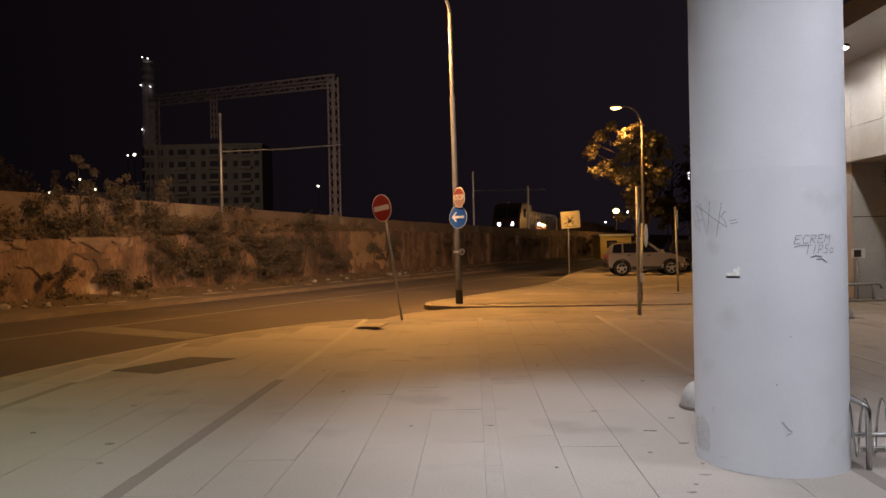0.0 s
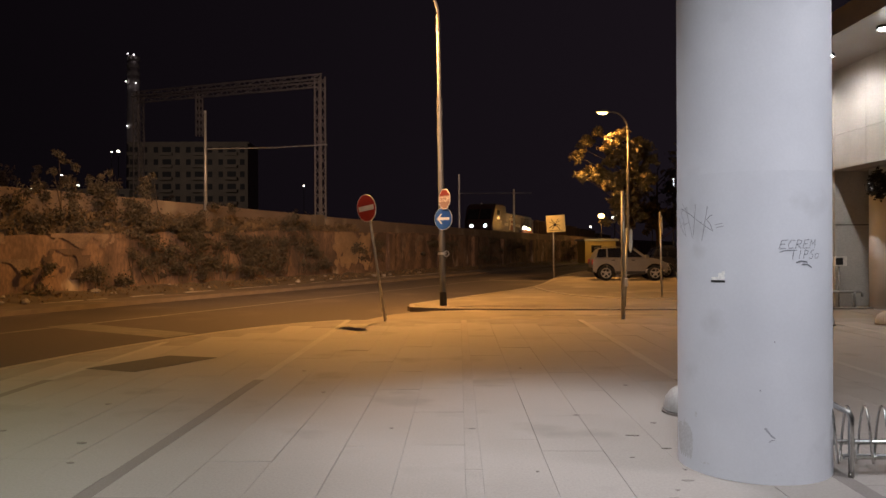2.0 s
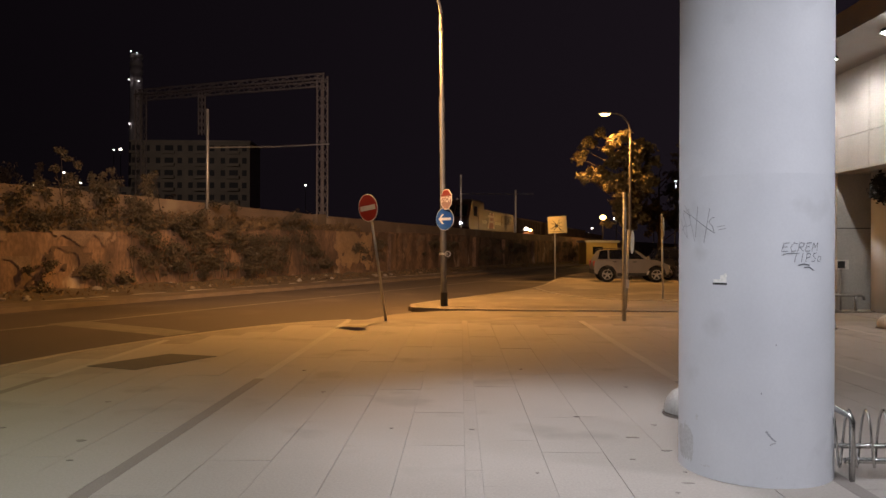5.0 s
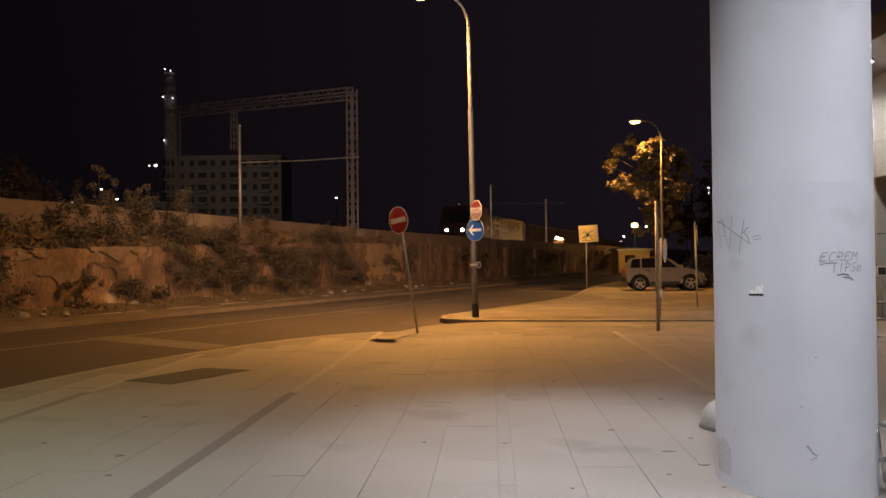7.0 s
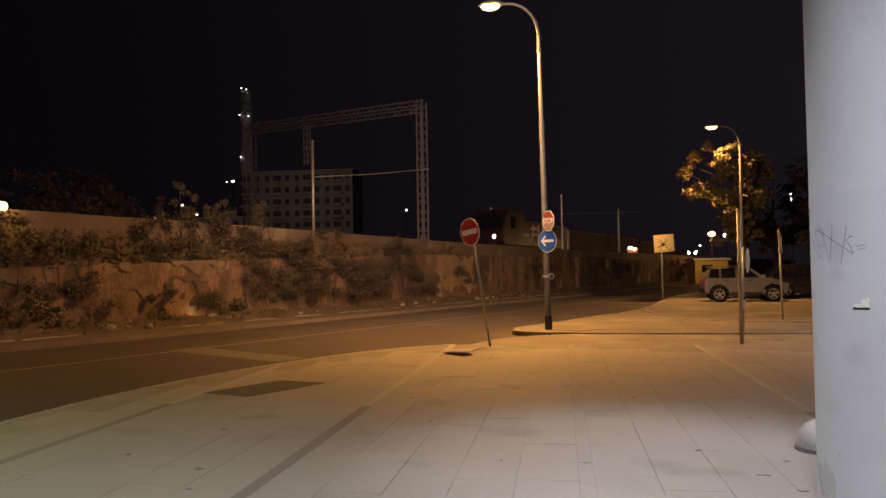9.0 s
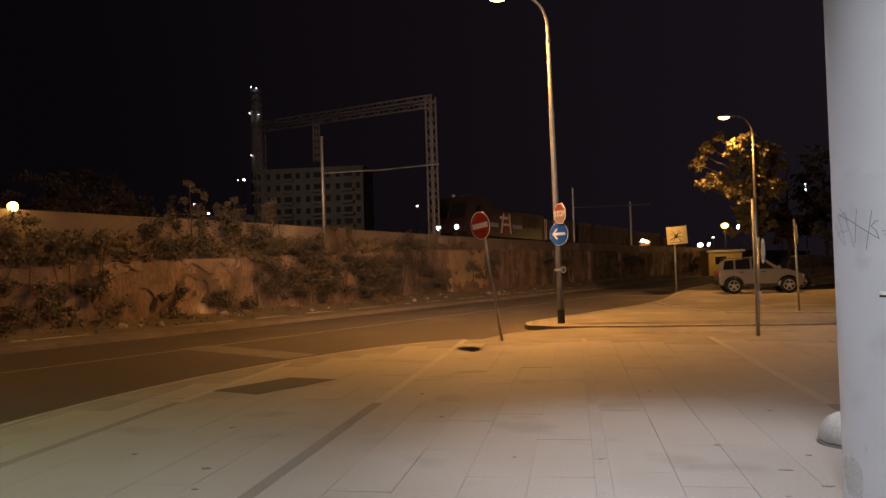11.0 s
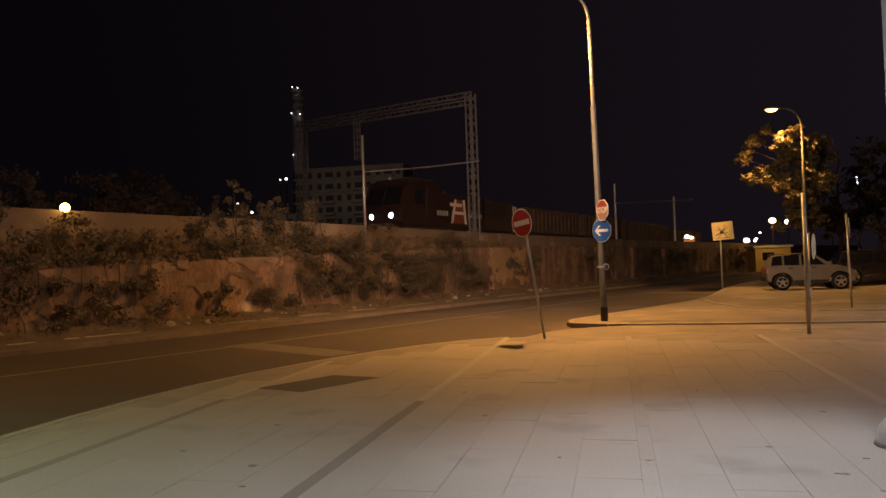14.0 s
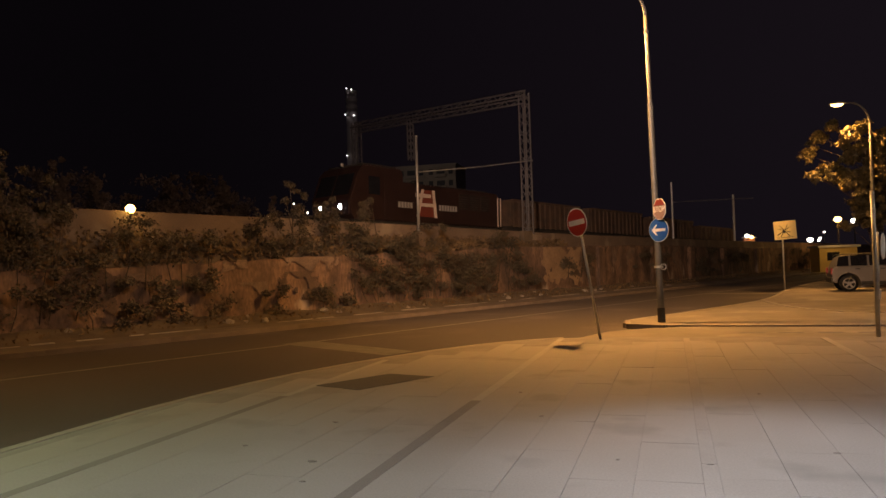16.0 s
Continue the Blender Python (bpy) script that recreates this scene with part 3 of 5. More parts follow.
# ---- street lamps and signs ----
def street_lamp(m, height, reach, lean, label):
    ob = thing("street_lamp", m, label, "street lamp", "street lamps")
    q = Matrix.Rotation(radians(lean), 4, "Y")
    pts, rs = [], []
    for z, r in ((0.0, 0.088), (0.1, 0.085), (5.4, 0.072), (5.5, 0.058), (height - 0.9, 0.048)):
        pts.append(q @ Vector((0, 0, z))), rs.append(r)
    part("pole", tube(pts, rs, 14), PAINTEDPOLE, ob, smooth=True)
    for z in (5.45, 7.30):
        part("collar", tube([q @ Vector((0, 0, z - 0.035)), q @ Vector((0, 0, z + 0.035))], 0.074 if z < 6 else 0.062, 16), PAINTEDPOLE, ob, "steel collar at the joint")
    part("base_band", tube([q @ Vector((0, 0, -0.02)), q @ Vector((0, 0, 0.34))], 0.096, 16), BLACK, ob, "black painted foot")
    arc, ar = [], []
    for k in range(13):
        a = math.pi / 2 * k / 12
        arc.append(q @ Vector((-reach * 0.66 * (1 - math.cos(a)), 0, height - 0.95 + 0.95 * math.sin(a))))
        ar.append(0.047 - 0.010 * k / 12)
    arc.append(q @ Vector((-reach * 0.78, 0, height)))
    ar.append(0.038)
    part("arm", tube(arc, ar, 10), PAINTEDPOLE, ob, smooth=True)
    bm = bmesh.new()
    bmesh.ops.create_uvsphere(bm, u_segments=24, v_segments=12, radius=1, matrix=q @ Matrix.Translation((-reach, 0, height)) @ Matrix.Diagonal((0.36, 0.16, 0.12, 1)))
    bmesh.ops.bisect_plane(bm, geom=bm.verts[:] + bm.edges[:] + bm.faces[:], plane_co=q @ Vector((0, 0, height - 0.02)), plane_no=(0, 0, -1), clear_outer=True)
    head = part("head", bm, PAINTEDPOLE, ob, "grey lamp head", True)
    bm = bmesh.new()
    bmesh.ops.create_uvsphere(bm, u_segments=24, v_segments=12, radius=1, matrix=q @ Matrix.Translation((-reach - 0.03, 0, height - 0.03)) @ Matrix.Diagonal((0.25, 0.14, 0.11, 1)))
    part("lens", bm, SODGLOW, head, "glowing amber lens", True)
    return ob


street_lamp(pose(-0.42, 19.5, 0.06), 8.62, 1.22, -0.75, "tall grey steel street lamp with an amber glow")
clamp = thing("pole_clamp", pose(-0.44, 19.5, 1.42), "loose steel clamp on the lamp pole", "clamp")
part("band", tube([(0, 0, -0.03), (0, 0, 0.03)], 0.115, 16), GALV, clamp)
part("loop", tube([(0.11 + 0.07 * math.sin(a), -0.06, 0.07 * math.cos(a)) for a in (2 * math.pi * k / 14 for k in range(15))], 0.014, 6), GALV, clamp)
street_lamp(pose(-17.0, 7.6, 0.0, 0, 0, 180), 8.4, 1.2, 0.0, "grey street lamp added out of view to brighten the wall")
street_lamp(pose(8.25, 36.0, 0.03), 8.1, 1.2, 0.0, "grey street lamp glowing amber beside a tree")


def sign_post(name, m, height, r, label):
    ob = thing(name, m, label, "traffic sign")
    part("post", tube([(0, 0, -0.02), (0, 0, height)], r, 12), GALV, ob, smooth=True)
    return ob


def round_sign(ob, x, z, r, face, turn, lean=0, name="disc"):
    at = pose(x, 0, z, 0, lean, turn)
    d = part(name, plate(disc(r), -0.055, -0.05, 0.0), SIGNBACK, ob, at=at)
    part("rim", plate(disc(r * 0.995), -0.060, -0.0555), WHITE, d, "white rim")
    part("face", plate(disc(r * 0.93), -0.064, -0.0605), face, d)
    return d


# leaning no-entry sign
ne = sign_post("no_entry_sign", pose(-1.60, 15.85, -0.0, 0, -8.2, 0), 2.72, 0.03, "round red no entry sign on a leaning steel post")
d = round_sign(ne, 0.0, 2.47, 0.30, RED, -40)
part("bar", plate([(-0.235, -0.055), (0.235, -0.055), (0.235, 0.055), (-0.235, 0.055)], -0.069, -0.0645), WHITE, d, "white bar")
ne.matrix_basis = pose(-1.60, 15.85, 0.0, 0, -8.2, 0)


def letters(text, size, material, parent, at, label=""):
    cu = bpy.data.curves.new("letters", "FONT")
    cu.body, cu.size, cu.align_x, cu.align_y, cu.extrude = text, size, "CENTER", "CENTER", 0.001
    tmp = bpy.data.objects.new("letters_tmp", cu)
    me = bpy.data.meshes.new_from_object(tmp)
    bpy.data.objects.remove(tmp)
    me.materials.clear()
    me.materials.append(material)
    return part("letters", me, None, parent, label, at=at)


def arrow_outline(w):
    """An arrow that points to -x."""
    return [(-w, 0), (-w * 0.38, w * 0.62), (-w * 0.13, w * 0.62), (-w * 0.55, w * 0.17), (w, w * 0.17), (w, -w * 0.17), (-w * 0.55, -w * 0.17), (-w * 0.13, -w * 0.62), (-w * 0.38, -w * 0.62)]


blue = thing("turn_left_sign", pose(-0.40, 19.36, 2.34, 0, 0, -38), "round blue sign with a white arrow on the lamp pole", "traffic sign")
part("disc", plate(disc(0.30), -0.005, 0.0), SIGNBACK, blue)
part("rim", plate(disc(0.298), -0.010, -0.0055), WHITE, blue)
part("face", plate(disc(0.287), -0.014, -0.0105), BLUE, blue)
part("arrow", plate(arrow_outline(0.21), -0.018, -0.0145), WHITE, blue, "white arrow")
part("bracket", box(-0.06, 0.0, -0.03, 0.06, 0.06, 0.03), GALV, blue)

stop = thing("stop_sign", pose(-0.36, 19.20, 2.845, 0, 0, -56), "red and white octagonal stop sign on the pole", "traffic sign")
octo = [(0.285 * math.cos(math.pi / 8 + k * math.pi / 4), 0.285 * math.sin(math.pi / 8 + k * math.pi / 4)) for k in range(8)]
part("plate", plate(octo, -0.005, 0.0), SIGNBACK, stop)
part("rim", plate([(x * 0.99, z * 0.99) for x, z in octo], -0.010, -0.0055), WHITE, stop)
part("face", plate([(x * 0.92, z * 0.92) for x, z in octo], -0.014, -0.0105), PALEPINK, stop, "pale lower face")
part("red_field", plate([(-0.238, 0.095), (0.238, 0.095), (0.238, 0.11), (0.1, 0.24), (-0.1, 0.24), (-0.238, 0.11)], -0.0165, -0.0145), DULLRED, stop, "dull red upper field")
letters("STOP", 0.2, WHITE, stop, pose(0, -0.018, -0.005, 90, 0, 0), "white letters")
part("bracket", box(-0.30, 0.0, -0.03, 0.02, 0.06, 0.03), GALV, stop)

# plain post, and two posts whose signs face away
post = thing("post", pose(3.59, 16.15, 0.0), "plain grey steel post in the pavement", "post")
part("shaft", tube([(0, 0, -0.1), (0, 0, 2.8)], 0.04, 12), GALV, post, smooth=True)
p2 = sign_post("traffic_sign", pose(4.25, 18.9, 0.06, 0, 1.5, 0), 2.0, 0.03, "sign on a steel post, seen nearly edge-on")
round_sign(p2, 0.05, 1.68, 0.30, WHITE, 68)
part("tag", box(-0.05, -0.04, 0.5, 0.05, -0.031, 0.72), WHITE, p2, "small white tag")
p3 = sign_post("traffic_sign", pose(6.2, 22.6, 0.035, 0, -1.2, 0), 2.6, 0.03, "sign on a steel post, turned away")
round_sign(p3, 0.0, 2.2, 0.30, WHITE, 72)

yel = sign_post("direction_sign", pose(4.75, 37.0, 0.05, 0, 0, 0), 3.1, 0.04, "square yellow sign with a dark crossed mark")
bd = part("board", plate([(-0.48, -0.42), (0.48, -0.42), (0.48, 0.42), (-0.48, 0.42)], -0.06, -0.045), SIGNBACK, yel, at=pose(0.1, 0, 2.69, 0, -3.5, 6))
part("face", plate([(-0.475, -0.415), (0.475, -0.415), (0.475, 0.415), (-0.475, 0.415)], -0.066, -0.0605), YELLOW, bd)
for a, ln, lw in ((32, 0.36, 0.020), (58, 0.30, 0.017), (128, 0.34, 0.019), (160, 0.26, 0.016)):
    c, s_ = math.cos(radians(a)), math.sin(radians(a))
    part("stroke", plate([(-ln * c - lw * s_ - 0.03, -ln * s_ + lw * c - 0.02), (0.3 * c - 0.6 * lw * s_ - 0.03, 0.3 * s_ + 0.6 * lw * c - 0.02), (0.3 * c + 0.6 * lw * s_ - 0.03, 0.3 * s_ - 0.6 * lw * c - 0.02), (-ln * c + lw * s_ - 0.03, -ln * s_ - lw * c - 0.02)], -0.071, -0.067), BLACK, bd)
part("hub", plate([(x - 0.05, z - 0.07) for x, z in disc(0.075, 14)], -0.074, -0.0715), BLACK, bd, "dark worn centre")
part("underline", plate([(-0.36, -0.345), (0.3, -0.345), (0.3, -0.325), (-0.36, -0.325)], -0.071, -0.067), BLACK, bd)

# ---- railway gantry, poles ----
def lattice(a, b, w, bm, bays):
    """Four chords and their diagonals between two points."""
    a, b = Vector(a), Vector(b)
    d = (b - a).normalized()
    e = d.orthogonal().normalized() if abs(d.z) < 0.9 else Vector((1, 0, 0))
    e = (e - d * e.dot(d)).normalized()
    f = d.cross(e)
    offs = [e * (w / 2 * i) + f * (w / 2 * j) for i, j in ((-1, -1), (1, -1), (1, 1), (-1, 1))]
    for o in offs:
        tube([a + o, b + o], 0.045, 6, bm)
    for k in range(bays):
        p, q = a.lerp(b, k / bays), a.lerp(b, (k + 1) / bays)
        for i in range(4):
            o, o2 = offs[i], offs[(i + 1) % 4]
            tube([p + (o if k % 2 else o2), q + (o2 if k % 2 else o)], 0.018, 4, bm)
    return bm


gantry = thing("gantry", RAIL, "dark steel lattice railway gantry spanning the tracks", "gantry")
part("leg", lattice((31.42, 22.38, 3.1), (31.42, 22.38, 10.45), 0.38, bmesh.new(), 16), LATTICE, gantry)
part("leg", lattice((31.9, 36.0, 2.2), (31.9, 36.0, 11.05), 0.42, bmesh.new(), 18), LATTICE, gantry)
part("beam", lattice((31.42, 22.28, 10.24), (31.9, 36.2, 10.75), 0.46, bmesh.new(), 26), LATTICE, gantry)
part("hanger", lattice((31.72, 30.95, 8.0), (31.72, 30.95, 10.4), 0.25, bmesh.new(), 6), LATTICE, gantry)
part("footing", box(30.35, 21.9, 2.55, 31.1, 22.19, 3.26, 0.03), EARTH, gantry, "dark soiled footing block")
part("footing", box(31.2, 21.9, 2.6, 31.95, 22.19, 3.08, 0.03), PARAPET, gantry, "pale footing block")

mast = thing("mast", RAIL, "slim pale steel mast in front of the parapet", "mast")
part("shaft", tube([(22.86, 22.0, 2.5), (22.86, 22.0, 7.18)], [0.07, 0.052], 10), GALV, mast, smooth=True)
part("footing", box(22.66, 21.8, 2.3, 23.06, 22.18, 3.1, 0.03), PARAPET, mast, "concrete footing")
part("cap", tube([(22.86, 22.0, 7.17), (22.86, 22.0, 7.24)], 0.06, 10), GALV, mast)
cable = thing("cable", RAIL, "taut pale cable between mast and gantry", "cable")
part("strand", tube([(22.86, 22.0, 5.67), (27.2, 22.05, 6.24), (31.6, 22.1, 6.93)], 0.03, 6), GALV, cable)
for s_, n_, z0, z1, w in ((52.5, 24.2, 1.7, 7.3, 0.07), (66.8, 25.0, 1.3, 7.15, 0.11)):
    far_mast = thing("mast", RAIL, "far slim steel mast beside the track", "mast", "far masts")
    part("shaft", tube([(s_, n_, z0), (s_, n_, z1)], w, 8), GALV, far_mast)
    if w > 0.1:
        part("crossbar", tube([(66.2, 30.5, 6.9), (65.4, 22.7, 6.6)], 0.035, 6), GALV, far_mast)

wl = thing("wall_lamp", RAIL @ pose(10.38, 22.05, 0), "small lamp glowing yellow on the parapet", "lamp")
part("stem", tube([(0, 0.16, 3.3), (0, 0.05, 3.3), (0, 0, 3.35), (0, 0, 3.58)], 0.03, 8), BLACK, wl)
bm = bmesh.new()
bmesh.ops.create_uvsphere(bm, u_segments=16, v_segments=10, radius=0.14, matrix=Matrix.Translation((0, 0, 3.66)))
part("globe", bm, YELLOWGLOW, wl, "glowing yellow globe", True)

# ---- train ----
def loco():
    """Its front is at x = 0 and faces -x; z = 0 is the rail."""
    ob = thing("locomotive", RAIL, "dark locomotive with two white headlights and painted emblem", "locomotive")
    side = [(0.25, 1.05), (0.05, 1.3), (0.0, 2.0), (0.5, 3.3), (0.8, 3.6), (3.2, 3.6), (3.35, 3.45), (3.4, 2.98), (10.7, 2.95), (11.0, 2.75), (11.1, 1.05)]
    bm = plate(side, -1.42, 1.42, 0.05)
    part("body", bm, TRAINBLACK, ob)
    part("roof", box(0.9, -1.25, 3.58, 3.1, 1.25, 3.72, 0.05), UNDER, ob)
    part("hood", box(3.6, -1.0, 2.93, 10.5, 1.0, 3.08, 0.05), UNDER, ob)
    part("exhaust", tube([(5.6, 0, 3.05), (5.6, 0, 3.4)], 0.16, 14), UNDER, ob)
    part("underframe", box(0.3, -1.3, 0.75, 11.0, 1.3, 1.1), UNDER, ob)
    part("fuel_tank", box(4.2, -1.25, 0.3, 7.0, 1.25, 0.8, 0.08), UNDER, ob)
    for x in (2.3, 8.8):
        bg = part("bogie", box(x - 1.6, -1.15, 0.3, x + 1.6, 1.15, 0.8, 0.06), UNDER, ob)
        for dx in (-1.05, 1.05):
            for y in (-0.75, 0.75):
                bm = bmesh.new()
                bmesh.ops.create_cone(bm, cap_ends=True, segments=24, radius1=0.48, radius2=0.48, depth=0.13, matrix=pose(x + dx, y, 0.48, 90))
                part("wheel", bm, UNDER, bg)
    for x in (7.5, 8.4, 9.3):
        gr = part("vent", box(x, -1.44, 1.9, x + 0.75, -1.421, 2.7, 0.005), UNDER, ob, "louvred vent")
        for q in range(6):
            part("slat", box(x + 0.03, -1.455, 1.95 + q * 0.12, x + 0.72, -1.4405, 2.0 + q * 0.12), TRAINBLACK, gr)
    # windscreens, side windows
    for y0, y1 in ((-1.2, -0.06), (0.06, 1.2)):
        bm = bmesh.new()
        w = [(0.10, y0, 2.2), (0.10, y1, 2.2), (0.50, y1, 3.2), (0.50, y0, 3.2)]
        bm.faces.new([bm.verts.new(p) for p in w])
        bmesh.ops.translate(bm, verts=bm.verts[:], vec=(-0.06, 0, 0))
        r = bmesh.ops.extrude_face_region(bm, geom=bm.faces[:])
        bmesh.ops.translate(bm, verts=[v for v in r["geom"] if isinstance(v, bmesh.types.BMVert)], vec=(0.05, 0, 0))
        bmesh.ops.recalc_face_normals(bm, faces=bm.faces[:])
        part("windscreen", bm, GLASS, ob)
    part("side_window", box(1.1, -1.44, 2.25, 1.8, -1.421, 3.1, 0.005), GLASS, ob)
    part("door", box(2.1, -1.445, 1.15, 2.75, -1.421, 3.25, 0.005), TRAINBLACK, ob)
    for y in (-0.7, 0.7):
        bm = bmesh.new()
        bmesh.ops.create_uvsphere(bm, u_segments=20, v_segments=10, radius=0.15, matrix=pose(0.0, y, 1.62) @ Matrix.Diagonal((0.5, 1, 1, 1)))
        part("headlight", bm, HEADLIGHT, ob, "bright white headlight", True)
        bm = tube([(0.3, y * 1.25, 1.0), (-0.35, y * 1.25, 1.0)], 0.09, 12)
        bf = part("buffer", bm, UNDER, ob)
        part("plate", tube([(-0.35, y * 1.25, 1.0), (-0.40, y * 1.25, 1.0)], 0.24, 18), UNDER, bf)
    part("front_band", box(-0.03, -1.3, 1.25, 0.06, 1.3, 1.95, 0.02), TRAINRED, ob, "dark red front")
    bm = bmesh.new()
    bmesh.ops.create_uvsphere(bm, u_segments=12, v_segments=8, radius=0.1, matrix=pose(0.72, 0, 3.72))
    part("top_lamp", bm, SIGNBACK, ob, "unlit top lamp", True)
    # painted emblem: red ground, cream strokes, cream bars for the lettering
    y = -1.422
    em = part("emblem", plate([(4.3, 1.36), (5.8, 1.36), (5.5, 2.72), (4.75, 2.72)], y - 0.004, y), LOGORED, ob, "red emblem ground")
    for o in ([(4.25, 1.34), (4.47, 1.34), (4.85, 2.74), (4.66, 2.74)], [(5.58, 1.34), (5.80, 1.34), (5.62, 2.74), (5.42, 2.74)], [(4.4, 1.88), (5.72, 1.88), (5.72, 2.05), (4.4, 2.05)], [(4.2, 2.33), (5.35, 2.33), (5.35, 2.52), (4.2, 2.52)]):
        part("stroke", plate(o, y - 0.009, y - 0.005), LOGOCREAM, em, "cream stroke")
    for x0, k in ((3.02, 5), (5.95, 7)):
        for i in range(k):
            x = x0 + i * 0.205
            part("bar", plate([(x, 1.74), (x + 0.15, 1.74), (x + 0.15, 2.02), (x, 2.02)], y - 0.009, y - 0.005), SIGNBACK, em, "pale bar of lettering")
    for x in (10.75, 11.0):
        part("handrail", tube([(x, -1.5, 1.1), (x, -1.5, 2.7)], 0.025, 6), LOGOCREAM, ob)
    return ob


def wagon(length, height, material, label, ribs):
    ob = thing("wagon", RAIL, label, "wagon", "wagons of the train")
    part("body", box(0.3, -1.35, 1.2, length - 0.3, 1.35, height, 0.04), material, ob)
    part("underframe", box(0, -1.25, 0.9, length, 1.25, 1.2), UNDER, ob)
    for k in range(ribs):
        x = 0.5 + (length - 1.0) * k / (ribs - 1)
        part("rib", box(x - 0.06, -1.46, 1.15, x + 0.06, -1.351, height - 0.02, 0.01), material, ob)
    part("rail", box(0.3, -1.44, height - 0.14, length - 0.3, -1.352, height + 0.02, 0.01), material, ob)
    for x in (1.75, length - 1.75):
        bg = part("bogie", box(x - 1.3, -1.1, 0.35, x + 1.3, 1.1, 0.85, 0.05), UNDER, ob)
        for dx in (-0.9, 0.9):
            for y in (-0.75, 0.75):
                bm = bmesh.new()
                bmesh.ops.create_cone(bm, cap_ends=True, segments=20, radius1=0.45, radius2=0.45, depth=0.13, matrix=pose(x + dx, y, 0.45, 90))
                part("wheel", bm, UNDER, bg)
    return ob


TRAIN = [(loco(), 0.0),
         (wagon(8.0, 2.75, WAGON, "rusty ribbed high-sided goods wagon", 14), 11.9),
         (wagon(8.0, 2.75, WAGON, "rusty ribbed high-sided goods wagon", 14), 20.5),
         (wagon(8.4, 2.6, WAGON, "rusty ribbed high-sided goods wagon", 14), 29.1),
         (wagon(8.4, 2.3, WAGON, "dark low-sided goods wagon", 10), 38.1)]
# seconds, place of the front along the track
RUN = [(0, 65.9), (1, 64.4), (2, 62.75), (3, 61.05), (4, 59.2), (5, 57.0), (6, 54.45), (7, 51.65), (8, 48.75), (9, 45.6), (10, 42.55), (11, 39.4), (12, 36.2), (13, 32.8), (14, 29.3), (15, 25.75), (16, 22.15)]



# ---- plants ----
def leaf_mesh(name, points, size, material, seed, flat_=0.0):
    """Many small folded leaves at the points."""
    r = np.random.RandomState(seed)
    p = np.asarray(points, float)
    k = len(p)
    a = r.normal(size=(k, 3))
    a /= np.linalg.norm(a, axis=1)[:, None]
    b = r.normal(size=(k, 3))
    b -= a * (a * b).sum(1)[:, None]
    b /= np.linalg.norm(b, axis=1)[:, None]
    c = np.cross(a, b)
    s = size * r.uniform(0.55, 1.3, (k, 1))
    v = np.stack([p - a * s, p + b * s * 0.55 + c * s * 0.18, p + a * s, p - b * s * 0.55 + c * s * 0.18], 1).reshape(-1, 3)
    f = [(4 * i, 4 * i + 1, 4 * i + 2) for i in range(k)] + [(4 * i, 4 * i + 2, 4 * i + 3) for i in range(k)]
    me = bpy.data.meshes.new(name)
    me.from_pydata(v.tolist(), [], f)
    me.materials.append(material)
    return me


def clumps(r, centres, each, spread):
    """Points in loose clumps that thin out towards their edges."""
    out = []
    for x, y, z, w in centres:
        d = r.normal(size=(each, 3)) * np.array([1.0, 1.0, 0.8])
        d *= 0.52 * w * r.uniform(0.5, 1.3, (1, 3)) * np.array(spread)
        out.append(d + (x, y, z))
    return np.concatenate(out)


def bush(m, s0, s1, n0, n1, z0, z1, count, seed, label, material=None, size=0.055, each=60, w=0.38, name="bush", tall=()):
    ob = thing(name, m, label, "bush", "bushes along the wall")
    r = np.random.RandomState(seed)
    k = max(count // each, 3)
    cs = []
    for i in range(k):
        u = r.uniform()
        s = s0 + (s1 - s0) * u
        env = 0.55 + 0.45 * math.sin(math.pi * u) + 0.18 * math.sin(9 * u + seed)
        h = r.uniform() ** 0.8
        cs.append((s, n0 + (n1 - n0) * r.uniform(), z0 + (z1 - z0) * min(env, 1.15) * h, w * r.uniform(0.5, 1.25)))
    for s, n, za, zb in tall:
        for q in range(9):
            cs.append((s + r.normal() * (0.12 + 0.03 * q), n + r.normal() * 0.14, za + (zb - za) * q / 8, 0.34 * (1.2 - q / 10) * r.uniform(0.6, 1.2)))
    part("foliage", leaf_mesh("foliage", clumps(r, cs, int(each * 2.2), (1, 0.8, 0.9)), size, material or IVY, seed), None, ob)
    bm = bmesh.new()
    for i in range(0, len(cs), 3):
        s, n, z, _ = cs[i]
        base = (s + r.uniform(-0.3, 0.3), (n0 + n1) / 2, z0 - 0.1)
        mid = ((s + base[0]) / 2 + r.uniform(-0.15, 0.15), (n + base[1]) / 2, (z + base[2]) / 2)
        tube([base, mid, (s, n, z)], [0.022, 0.015, 0.006], 5, bm, False)
    part("branchwork", bm, BARK, ob)["kind"] = "stuff"
    return ob


bush(RAIL, 2.0, 8.8, 20.9, 22.4, 0.3, 4.9, 5600, 11, "large dark bush against the wall", tall=((6.6, 21.9, 3.5, 5.0), (7.6, 22.0, 3.3, 4.6), (5.6, 21.8, 3.5, 5.1)))
bush(RAIL, 8.8, 12.8, 21.0, 21.9, 1.3, 3.2, 1500, 12, "thin dry bush on the slope", LEAF, w=0.3)
bush(RAIL, 14.5, 19.5, 21.3, 22.3, 2.0, 3.9, 2600, 13, "untidy bush rising over the parapet", tall=((16.7, 22.3, 3.2, 4.75), (17.9, 22.2, 3.2, 4.3), (20.0, 22.3, 3.0, 4.4)))
bush(RAIL, 18.6, 25.0, 20.9, 21.6, 0.45, 3.2, 4600, 14, "dense dark ivy hanging over the wall")
